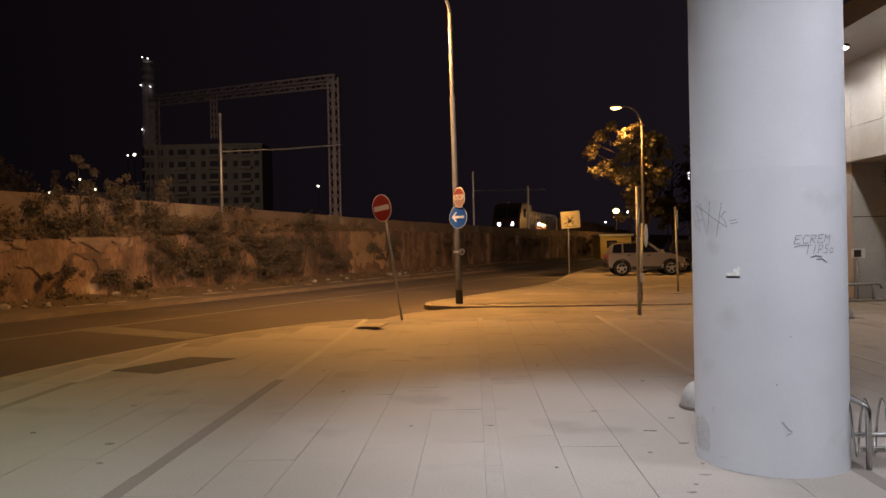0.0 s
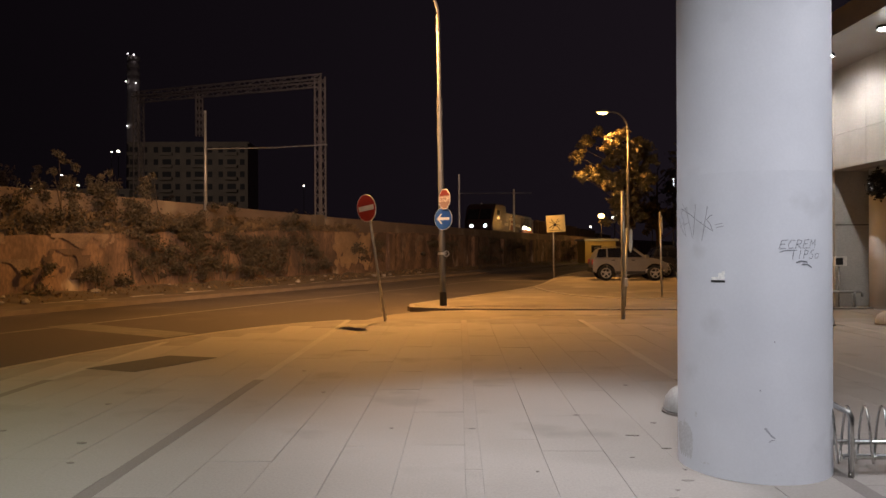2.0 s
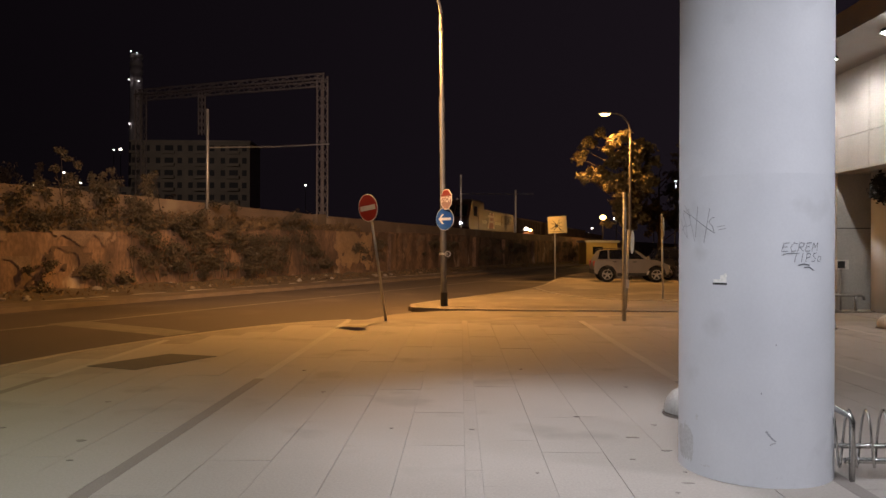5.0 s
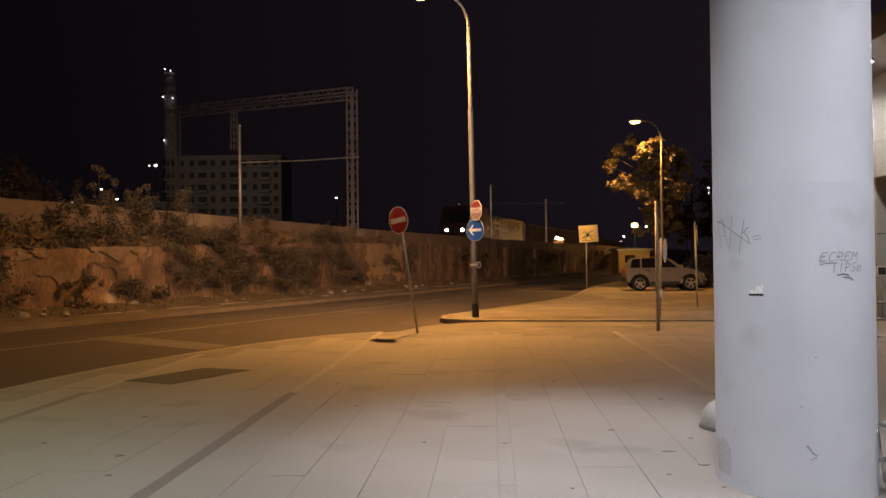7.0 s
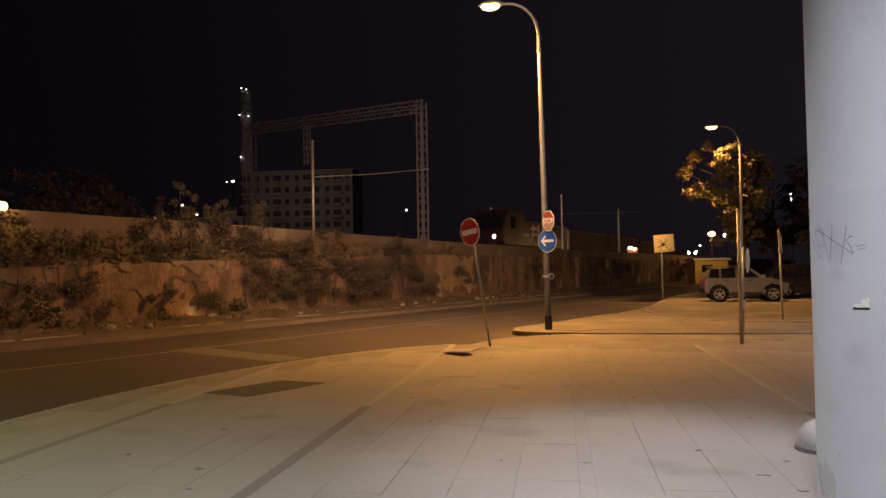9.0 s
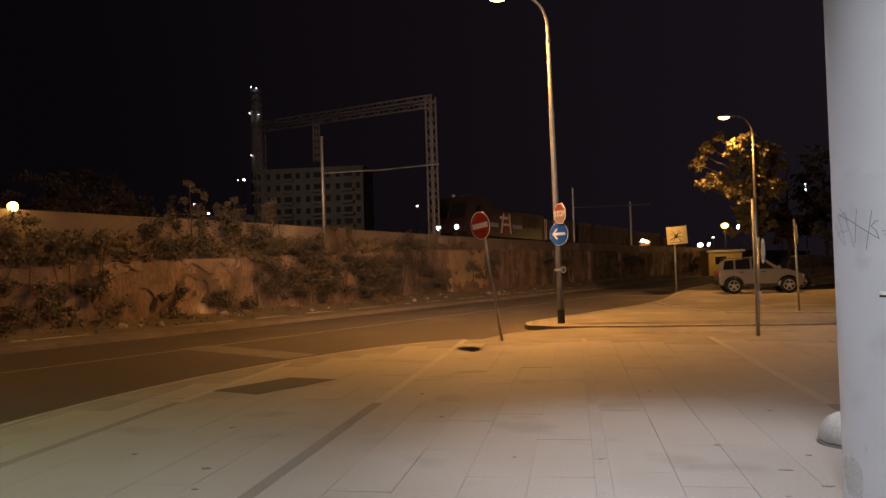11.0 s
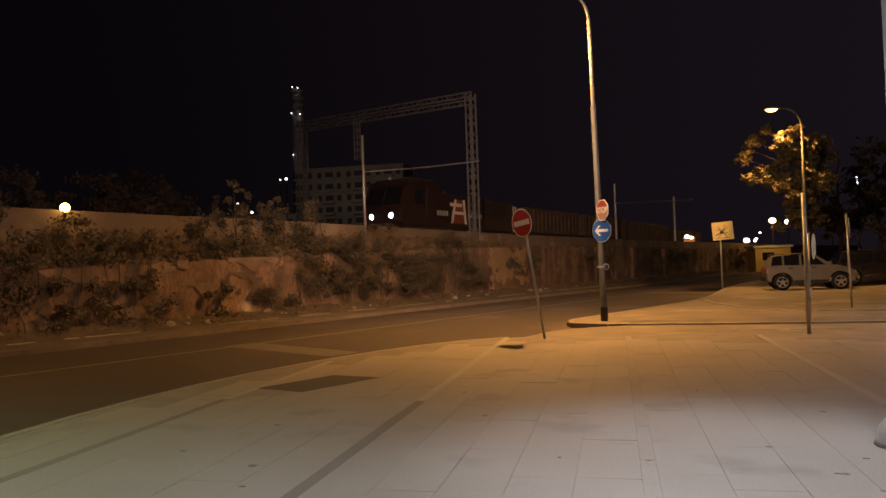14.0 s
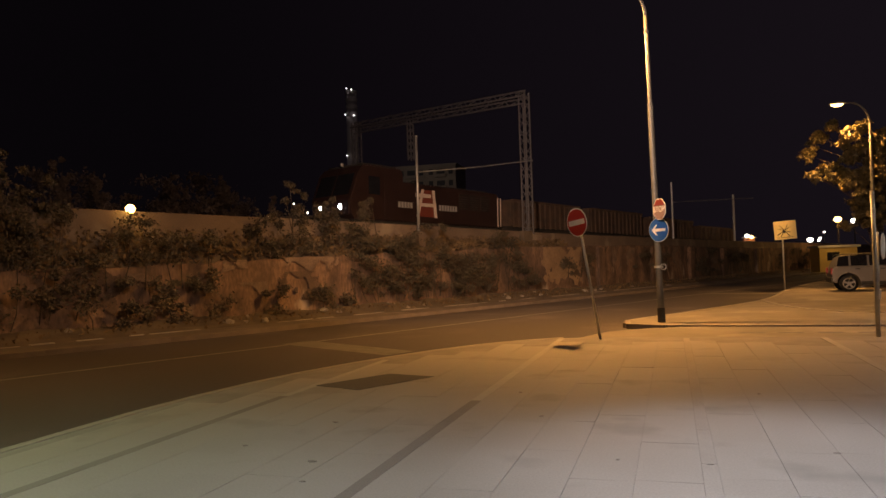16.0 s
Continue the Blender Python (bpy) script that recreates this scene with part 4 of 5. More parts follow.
bush(RAIL, 24.0, 30.5, 20.95, 21.6, 0.5, 2.85, 3800, 15, "dense dark ivy hanging over the wall")
bush(RAIL, 8.5, 13.0, 20.9, 21.5, 0.2, 1.7, 1300, 51, "ragged dark creeper on the wall", w=0.3)
bush(RAIL, 12.5, 18.5, 21.1, 21.5, 0.15, 1.2, 900, 52, "ragged weeds at the foot of the wall", w=0.25)
bush(RAIL, 33.0, 36.0, 21.2, 21.55, 0.9, 2.4, 700, 16, "sparse creeper hanging on the wall")
bush(RAIL, 41.0, 45.5, 21.2, 21.55, 0.9, 2.45, 900, 17, "sparse creeper hanging on the wall")
bush(RAIL, 50.0, 60.0, 21.1, 21.5, 0.6, 2.3, 1500, 18, "sparse creeper hanging on the wall")
bush(RAIL, 66.0, 80.0, 21.1, 21.5, 0.5, 2.2, 1500, 19, "sparse creeper hanging on the wall")
for i, (s_, n_, z_) in enumerate(((-4, 33, 6.4), (3, 31, 6.0), (8, 34, 6.2), (13, 36, 6.6), (18, 35, 6.0), (23, 38, 6.6), (28, 40, 5.8), (34, 42, 5.2), (44, 46, 5.2), (58, 44, 4.6), (75, 46, 4.4))):
    bush(RAIL, s_ - 4.5, s_ + 4.5, n_, n_ + 3, 2.6, z_, 2600, 30 + i, "scrub beyond the tracks, town glow in its pale leaves", SCRUB, 0.11, 50, 0.75, tall=((s_ + 1, n_ + 1, z_ - 1.4, z_ + 0.7), (s_ - 2.6, n_ + 0.6, z_ - 1.6, z_ + 0.1)))

# dry grass and weeds along slope and verge
r = np.random.RandomState(5)
gs = r.uniform(-6, 34, 5200)
gu = r.uniform(0, 1, 5200)
gz = np.interp(gs, [a for a, _ in LOW], [b for _, b in LOW]) * (1 - gu) + gu * (np.interp(gs, [a for a, _ in TOP], [b for _, b in TOP]) - 0.4)
pts = np.stack([gs, 21.7 + 0.75 * gu - 0.06, gz + r.uniform(0.0, 0.22, 5200)], 1)
ob = new("dry_grass", leaf_mesh("dry_grass", pts, 0.11, mat("dry_grass", (0.17, 0.115, 0.06), (0.09, 0.065, 0.035), 0.9, 1, 20, 0.0, rand=0.4), 6))
ob.matrix_basis = RAIL
tagged(ob, "brown dry grass and weeds on the slope", "grass", kind="stuff")
gs = r.uniform(-6, 70, 2600)
pts = np.stack([gs, r.uniform(19.8, 21.5, 2600), r.uniform(0.05, 0.28, 2600)], 1)
ob = new("weeds", leaf_mesh("weeds", pts, 0.07, MATS["dry_grass"], 7))
ob.matrix_basis = RAIL
tagged(ob, "low brown weeds along the verge", "weeds", kind="stuff")
# pale rubble at the foot of the wall
rub = np.random.RandomState(8)
for i in range(26):
    s_ = rub.uniform(3, 40)
    bm = bmesh.new()
    bmesh.ops.create_icosphere(bm, subdivisions=1, radius=1)
    for v in bm.verts:
        v.co *= 1 + rub.uniform(-0.3, 0.3)
    w = rub.uniform(0.04, 0.13)
    bmesh.ops.scale(bm, vec=(w * 1.5, w, w * 0.8), verts=bm.verts[:])
    st = new("stone", mesh(bm, "stone", KERB))
    st.matrix_basis = RAIL @ pose(s_, rub.uniform(20.0, 20.5) if i % 3 else rub.uniform(21.0, 21.3), 0.10 if i % 3 else 0.2, 0, 0, rub.uniform(0, 180))
    tagged(st, "pale broken stone lying on the verge", "stone", "rubble on the verge")


def tree(m, height, trunk, centres, count, seed, label, material, size=0.1, each=70):
    ob = thing("tree", m, label, "tree", "street trees")
    r = np.random.RandomState(seed)
    bm = tube([(0, 0, -0.05), (0.05, 0.02, height * 0.3), (-0.03, 0.0, height * 0.6), (0.02, 0, height * 0.92)], [trunk, trunk * 0.75, trunk * 0.5, 0.02], 10)
    part("trunk", bm, BARK, ob, smooth=True)
    bm = bmesh.new()
    for x, y, z, w in centres:
        z0 = max(z - 0.9 - 0.3 * abs(x), height * 0.25)
        tube([(0, 0, z0), (x * 0.5, y * 0.5, (z0 + z) / 2 + 0.1), (x, y, z)], [trunk * 0.22, trunk * 0.13, 0.006], 6, bm, False)
    part("branchwork", bm, BARK, ob)["kind"] = "stuff"
    sub = []
    for x, y, z, w in centres:
        for q in range(7):
            d = r.normal(size=3)
            d *= w * 1.15 * r.uniform(0.3, 1) / np.linalg.norm(d)
            sub.append((x + d[0], y + d[1], z + d[2], w * r.uniform(0.3, 0.7)))
    part("crown", leaf_mesh("crown", clumps(r, sub, max(count // len(sub), 8), (1, 1, 0.6)), size, material, seed), None, ob)
    return ob


rt = np.random.RandomState(9)
crown = [(-0.95, -0.9, 6.75, 0.34), (-0.55, -0.8, 6.95, 0.30), (-1.15, -0.7, 6.45, 0.28), (-0.2, -0.5, 7.15, 0.28), (-2.0, 1.3, 6.7, 0.42), (-2.3, 1.2, 6.3, 0.34), (-1.75, 1.4, 7.1, 0.36), (-1.3, 0.9, 7.4, 0.3), (1.2, 1.2, 6.5, 0.42), (1.6, 1.3, 6.15, 0.34), (0.9, 1.0, 6.9, 0.3), (-2.25, 0, 5.15, 0.25), (-1.8, -0.1, 5.3, 0.28), (-1.3, 0.0, 5.35, 0.28), (-0.9, 0.0, 5.2, 0.28), (1.1, 0.5, 5.5, 0.34), (0.8, 0.2, 5.1, 0.3)]
for k in range(50):
    z = rt.uniform(2.7, 6.5)
    w = 0.3 + 0.75 * math.sin(math.pi * (z - 2.6) / 4.2)
    crown.append((rt.normal() * 0.6 * w - 0.1, rt.normal() * 0.4 * w - 0.35, z, rt.uniform(0.2, 0.38)))
tree(pose(8.45, 37.4, 0.035), 7.3, 0.10, crown, 17000, 3, "slim street tree with yellow-lit leaves", AUTUMN, 0.13)
for x, y, h, sd in ((12.6, 47, 7.0, 41), (15.6, 50, 7.6, 42), (19.5, 52, 6.4, 43), (23, 50, 6.0, 44)):
    rr = np.random.RandomState(sd)
    tree(pose(x, y, 0.0), h, 0.16, [(rr.normal() * 1.3, rr.normal() * 1.2, h * rr.uniform(0.4, 1.0), 0.9) for _ in range(14)], 3000, sd, "dark leafy tree behind the car park", LEAF, 0.14)


# ---- cars ----
def car(m, paint, label, wheelbase=2.65, height=1.62, tail="suv"):
    """Nose towards +x; x = 0 at the rear axle."""
    ob = thing("car", m, label, "car", "parked cars")
    q_ = wheelbase / 2.65
    L0, L1 = -0.72 * q_, wheelbase + 0.72 * q_
    b0 = 0.30
    low = [(L0 + 0.02, b0 + 0.12), (L0, 0.75), (L0 + 0.06, 1.00), (wheelbase - 0.1, 1.02), (L1 - 0.35, 0.92), (L1 - 0.04, 0.78), (L1, 0.5), (L1 - 0.08, b0)]
    # wheel arches cut into the lower edge
    edge = []
    for cx in (wheelbase, 0.0):
        edge += [(cx + 0.42 * math.cos(a), max(0.34 + 0.42 * math.sin(a), b0)) for a in (math.pi * k / 10 for k in range(11))]
    bm = plate(low + edge, -0.86, 0.86, 0.03)
    part("body", bm, paint, ob)
    cab = [(L0 + 0.08, 1.0), (L0 + 0.28, height - 0.08), (L0 + 0.45, height), (1.45 * q_, height), (1.7 * q_, height - 0.06), (2.32 * q_, 1.0)]
    bm = plate(cab, -0.84, 0.84)
    for v in bm.verts:
        if v.co.z > 1.2:
            v.co.y *= 0.83
    bmesh.ops.bevel(bm, geom=bm.edges[:], offset=0.03, segments=2, affect="EDGES")
    part("cabin", bm, paint, ob)
    for o in ([(-0.50, 1.05), (-0.40, 1.42), (0.02, 1.46), (0.02, 1.05)], [(0.12, 1.05), (0.12, 1.46), (0.82, 1.47), (0.82, 1.05)], [(0.92, 1.05), (0.92, 1.47), (1.42, 1.45), (1.98, 1.05)]):
        o = [(x * q_, z) for x, z in o]
        bm = plate(o, -0.012, 0.012)
        for v in bm.verts:
            f = (v.co.z - 1.05) / 0.42
            v.co.y += -0.846 + 0.118 * f
        part("side_window", bm, GLASS, ob)
        bm = plate(o, -0.012, 0.012)
        for v in bm.verts:
            f = (v.co.z - 1.05) / 0.42
            v.co.y += 0.846 - 0.118 * f
        part("side_window", bm, GLASS, ob)
    bm = bmesh.new()
    bm.faces.new([bm.verts.new(p) for p in ((2.33 * q_, -0.74, 1.05), (2.33 * q_, 0.74, 1.05), (1.75 * q_, 0.63, height - 0.1), (1.75 * q_, -0.63, height - 0.1))])
    part("windscreen", bm, GLASS, ob)
    for cx in (0.0, wheelbase):
        for y in (-0.78, 0.78):
            bm = bmesh.new()
            bmesh.ops.create_cone(bm, cap_ends=True, segments=32, radius1=0.34, radius2=0.34, depth=0.22, matrix=pose(cx, y, 0.34, 90))
            bmesh.ops.bevel(bm, geom=[e for e in bm.edges if e.is_manifold and len(e.link_faces[0].verts) + len(e.link_faces[1].verts) > 30], offset=0.04, segments=2, affect="EDGES")
            w = part("wheel", bm, RUBBER, ob, "black tyre", True)
            sgn = -1 if y < 0 else 1
            bm = bmesh.new()
            bmesh.ops.create_cone(bm, cap_ends=True, segments=24, radius1=0.075, radius2=0.075, depth=0.03, matrix=pose(cx, y + sgn * 0.115, 0.34, 90))
            for k in range(5):
                q = pose(cx, y + sgn * 0.113, 0.34) @ Matrix.Rotation(2 * math.pi * k / 5, 4, "Y")
                box(-0.035, -0.008, 0.05, 0.035, 0.008, 0.22, 0, bm)
                bmesh.ops.transform(bm, matrix=q, verts=bm.verts[-8:])
            tube([(cx + 0.215 * math.cos(a), y + sgn * 0.112, 0.34 + 0.215 * math.sin(a)) for a in (2 * math.pi * k / 24 for k in range(25))], 0.018, 6, bm, False)
            part("rim", bm, GALV, w, "five-spoke metal rim")
    part("sill", box(0.45, -0.875, 0.28, wheelbase - 0.45, -0.861, 0.42, 0.005), BLACK, ob, "black sill strip")
    part("bumper", box(L1 - 0.12, -0.84, 0.34, L1 + 0.03, 0.84, 0.56, 0.03), BLACK, ob)
    part("bumper", box(L0 - 0.04, -0.84, 0.36, L0 + 0.1, 0.84, 0.58, 0.03), BLACK, ob)
    for y in (-0.68, 0.68):
        part("headlight", box(L1 - 0.12, y - 0.16, 0.64, L1 - 0.0, y + 0.16, 0.78, 0.02), WHITE, ob, "clear unlit headlight")
        part("tail_light", box(L0 - 0.02, y - 0.13, 0.72, L0 + 0.08, y + 0.13, 0.96, 0.02), RED, ob, "unlit red tail light")
        part("mirror", box(1.75, y * 1.38 - 0.08, 1.02, 1.87, y * 1.38 + 0.08, 1.16, 0.02), paint, ob)
        part("roof_rail", tube([(-0.35, y * 0.95, height + 0.0), (-0.2, y * 0.95, height + 0.06), (1.2, y * 0.95, height + 0.06), (1.35, y * 0.95, height)], 0.02, 6), BLACK, ob)
    part("door_gap", box(0.86, -0.866, 0.45, 0.875, -0.8605, 1.0), BLACK, ob)
    for x in (0.25, 1.15):
        part("handle", box(x, -0.885, 0.90, x + 0.16, -0.861, 0.94, 0.005), BLACK, ob)
    return ob


car(pose(6.74, 34.5, 0.035, 0, 0, -3), SILVER, "silver five-door off-road car parked on the lot", 2.2, 1.46)
car(pose(10.2, 37.2, 0.035, 0, 0, -2), DARKCAR, "dark car parked beside the silver one", 2.6, 1.5)
car(pose(14.2, 40.2, 0.035, 0, 0, 10), mat("cream_car_paint", (0.6, 0.55, 0.42), (0.55, 0.5, 0.38), 0.35, 2, 60, 0.0, coat=0.5), "cream car parked further back on the lot", 2.6, 1.5)

# ---- far things ----
ch = thing("chimney", pose(-88.8, 200, 0), "tall banded factory chimney with warning lights", "chimney")
part("shaft", tube([(0, 0, -1), (0, 0, 54)], [2.3, 1.5], 20), mat("chimney_brick", (0.45, 0.40, 0.40), (0.36, 0.32, 0.32), 0.9, 0.3, 4, 0.1), ch, smooth=True)
for z in (46.8, 48.9, 51.0, 53.1):
    part("band", tube([(0, 0, z), (0, 0, z + 1.0)], 1.72, 20), mat("chimney_band", (0.40, 0.36, 0.36), (0.33, 0.3, 0.3), 0.9, 0.5, 4, 0.1), ch, "pale painted band")
for x, z in ((-0.6, 54.6), (1.0, 54.2), (-1.2, 47.0), (1.5, 46.5), (-1.0, 34.9)):
    bm = bmesh.new()
    bmesh.ops.create_uvsphere(bm, u_segments=12, v_segments=8, radius=0.19, matrix=pose(x, -2.0, z))
    part("warning_light", bm, WARNGLOW, ch, "small white warning light", True)


def block(m, w, d, h, floors, bays, label):
    ob = thing("apartment_building", m, label, "building")
    part("wall", box(0, 0, 0, w, d, h), HOUSE, ob)
    part("roof", box(-0.3, -0.3, h, w + 0.3, d + 0.3, h + 0.5), HOUSE, ob)
    fh = h / floors
    for f in range(floors):
        for b in range(bays):
            x = (b + 0.5) * w / bays
            wd = 1.15 if b % 3 else 2.2
            part("window", box(x - wd / 2, -0.06, f * fh + 0.9, x + wd / 2, 0.1, f * fh + 2.35), FARGLASS, ob)
            if b % 3 == 0:
                part("balcony", box(x - 1.5, -1.1, f * fh + 0.15, x + 1.5, -0.061, f * fh + 0.9), HOUSE, ob)
    return ob


block(pose(-83.0, 184, 0, 0, 0, 3), 29.7, 12, 28.0, 9, 11, "dim apartment block with rows of dark windows")
block(pose(-105.0, 172, 0, 0, 0, 8), 26, 12, 15.5, 5, 8, "dim low apartment block with dark windows")
# added spot with no lamp of its own, to brighten the apartment blocks
lamp("SPOT", "apartment_fill", (-62, 146, 24), (-69, 184, 17), 1500, (1.0, 0.80, 0.66), 0.3, 130, 0.8)


def far_lamp(x, y, z, r, material, label):
    ob = thing("far_lamp", pose(x, y, 0), label, "street lamp", "distant street lamps")
    part("pole", tube([(0, 0, -0.1), (0, 0, z)], 0.06, 8), BLACK, ob)
    bm = bmesh.new()
    bmesh.ops.create_uvsphere(bm, u_segments=14, v_segments=8, radius=r, matrix=pose(0, 0, z) @ Matrix.Diagonal((1, 1, 0.75, 1)))
    part("globe", bm, material, ob, "glowing globe", True)
    return ob


for x, y, z, rad, mt in ((15.41, 80, 4.88, 0.36, SODGLOW), (18.97, 90, 5.08, 0.36, COLDGLOW), (17.8, 110, 3.5, 0.42, COLDGLOW), (18.9, 110, 3.4, 0.2, COLDGLOW), (19.4, 112, 3.7, 0.2, COLDGLOW), (20.3, 114, 4.6, 0.16, COLDGLOW), (12.0, 112, 2.9, 0.14, COLDGLOW), (23.5, 90, 5.0, 0.16, COLDGLOW)):
    far_lamp(x, y, z, rad, mt, "distant street lamp with a glowing globe")
for x, y, z, rad in ((-65.2, 140, 20.3, 0.3), (-66.5, 140, 20.2, 0.16), (-72.0, 138, 13.6, 0.26), (-76.2, 140, 15.8, 0.22), (-81, 138, 13.2, 0.15), (-29.5, 140, 13.4, 0.2), (-101, 140, 14.5, 0.2), (-112, 140, 12, 0.15)):
    far_lamp(x, y, z, rad, COLDGLOW, "distant town lamp above the scrub")
# added fill in front of the kiosk, where no lamp stands
lamp("POINT", "far_lamp_light", (13.0, 67.0, 3.3), (14.6, 67, 0), 75, (1.0, 0.55, 0.16), 0.3)
lamp("POINT", "far_lamp_light", (15.41, 79.3, 4.6), (15, 79, 0), 110, SODIUM, 0.3)
lamp("POINT", "wall_lamp_light", tuple((RAIL @ Vector((10.38, 21.85, 3.75)))), (0, 0, 0), 6, SODIUM, 0.15)

shed = thing("kiosk", pose(13.4, 70, 0, 0, 0, 8), "small yellow-lit kiosk at the end of the road", "kiosk")
part("wall", box(-1.5, 0, -0.1, 1.5, 2.4, 2.1), SHED, shed)
part("roof", box(-1.7, -0.25, 2.1, 1.7, 2.6, 2.3), CONCRETE, shed)
part("window", box(-0.9, -0.03, 1.0, 0.1, 0.0, 1.7), GLASS, shed)
booth = thing("booth", pose(6.25, 68.0, 0), "small orange-lit trackside booth behind the parapet", "booth")
part("wall", box(-0.45, 0, 1.3, 0.45, 0.9, 3.15), mat("orange_render", (0.5, 0.2, 0.1), (0.4, 0.16, 0.08), 0.8, 1, 20, 0.1), booth)
part("roof", box(-0.55, -0.15, 3.15, 0.55, 1.0, 3.22), CONCRETE, booth)
for x, z, rad in ((-0.2, 3.32, 0.2), (0.16, 3.2, 0.17)):
    bm = bmesh.new()
    bmesh.ops.create_uvsphere(bm, u_segments=14, v_segments=8, radius=rad, matrix=pose(x, -0.36, z) @ Matrix.Diagonal((1, 1, 0.8, 1)))
    part("globe", bm, COLDGLOW if x < 0 else SODGLOW, booth, "glowing round lamp", True)
    part("bracket", tube([(x, 0.0, 3.0), (x, -0.36, z)], 0.02, 6), BLACK, booth)
lamp("POINT", "booth_light", (6.2, 67.2, 3.2), (6, 66, 0), 0.8, (1.0, 0.65, 0.3), 0.2)
ls = thing("lit_sign", pose(17.4, 60, 6.75), "narrow upright lit sign far off", "sign")
part("panel", box(-0.09, -0.05, -0.35, 0.09, 0.05, 0.3), glow("sign_glow", (0.9, 0.9, 0.95), 1.5), ls)
part("stand", tube([(0, 0.06, -6.85), (0, 0.06, 0.28)], 0.06, 8), GALV, ls)

# ---- things round the column ----
def dome(x, y, label="pale concrete half-sphere bollard on a dark ring"):
    ob = thing("bollard", pose(x, y, 0), label, "bollard", "half-sphere bollards")
    bm = bmesh.new()
    prof = [(0.25, 0.03), (0.248, 0.08), (0.232, 0.145), (0.185, 0.21), (0.12, 0.25), (0.05, 0.267), (0.0, 0.27)]
    rows_ = [[bm.verts.new((max(r_, 0.001) * math.cos(a), max(r_, 0.001) * math.sin(a), z)) for a in (2 * math.pi * k / 32 for k in range(32))] for r_, z in prof]
    for a, b in zip(rows_, rows_[1:]):
        for k in range(32):
            bm.faces.new((a[k], a[(k + 1) % 32], b[(k + 1) % 32], b[k]))
    part("cap", bm, CONCRETE, ob, smooth=True)
    part("ring", tube([(0, 0, -0.005), (0, 0, 0.022)], 0.268, 32), STRIP, ob, "dark base ring")
    return ob


dome(2.21, 7.02)
dome(7.22, 14.8), dome(8.6, 14.85)


def bike_rack():
    ob = thing("bike_rack", pose(2.68, 5.03, 0), "polished steel spiral bicycle rack on the pavement", "bike rack")
    L = 2.4
    for x in (0.0, L):
        k = 1 if x == 0 else 0
        part("post", tube([(x, 0, -0.01), (x, 0, 0.41), (x - 0.006 * k, 0.015, 0.44), (x - 0.03 * k, 0.05, 0.455), (x - 0.12 * k, 0.34, 0.52)], 0.02, 12), CHROME, ob, smooth=True)
        part("post", tube([(x - 0.12 * k, 0.5, -0.01), (x - 0.12 * k, 0.5, 0.44), (x - 0.12 * k, 0.46, 0.5), (x - 0.12 * k, 0.34, 0.52)], 0.02, 12), CHROME, ob, smooth=True)
    part("rail", tube([(-0.45, 0.14, 0.205), (L, 0.14, 0.205)], 0.018, 12), CHROME, ob, smooth=True)
    part("rail", tube([(-0.02, 0.06, 0.125), (L, 0.06, 0.125)], 0.02, 12), CHROME, ob, smooth=True)
    pts_ = []
    for k in range(20 * 24 + 1):
        a = 2 * math.pi * k / 24
        pts_.append((-0.12 + 0.119 * k / 24 + 0.045 * math.cos(a), 0.1 + 0.10 * math.cos(a), 0.268 + 0.198 * math.sin(a)))
    part("coil", tube(pts_, 0.009, 8), CHROME, ob, "coiled steel loops", True)
    return ob


bike_rack()

bench = thing("bench", pose(9.05, 18.55, 0, 0, 0, 4), "low pale steel leaning rail by the wall", "bench")
part("seat", tube([(-0.7, 0, 0.0), (-0.7, 0, 0.36), (-0.62, 0, 0.42), (1.0, 0, 0.42), (1.06, 0, 0.38), (1.06, 0, 0.30)], 0.035, 10), GALV, bench, smooth=True)
for x in (-0.1, 0.85):
    part("leg", tube([(x, 0, -0.01), (x, 0, 0.42)], 0.04, 10), GALV, bench, smooth=True)
ip = thing("info_post", pose(9.62, 18.8, 0), "slim pale post with a small square notice box", "sign post")
part("post", tube([(0, 0, -0.01), (0, 0, 1.1)], 0.024, 10), GALV, ip, smooth=True)
bx = part("box", box(-0.13, -0.06, 1.06, 0.17, 0.04, 1.30, 0.01), WHITE, ip, "pale notice box")
part("screen", box(-0.11, -0.068, 1.09, 0.07, -0.061, 1.27), BLACK, bx, "dark square screen")
wr = thing("wreath", pose(9.95, 17.6, 3.02), "dark bunch of leaves hanging under the arcade", "wreath")
rw = np.random.RandomState(77)
part("leaves", leaf_mesh("wreath", clumps(rw, [(0.15 * math.cos(a), 0.0, 0.24 * math.sin(a), 0.13) for a in np.linspace(0, 6.28, 12)] + [(0, 0, 0, 0.16)], 70, (1, 1, 1)), 0.05, BLACK, 78), None, wr)
part("cord", tube([(0, 0, 0.1), (0, 0, 0.45)], 0.008, 6), BLACK, wr)

# marks on the column: pen strokes, a torn sticker, scuffs
INK = mat("grey_marker_ink", (0.16, 0.17, 0.20), (0.12, 0.13, 0.15), 0.6, 8, 60, 0.0)
FAINT = mat("faint_marker_ink", (0.36, 0.37, 0.41), (0.30, 0.31, 0.35), 0.6, 8, 60, 0.0)
COL_R = 0.522


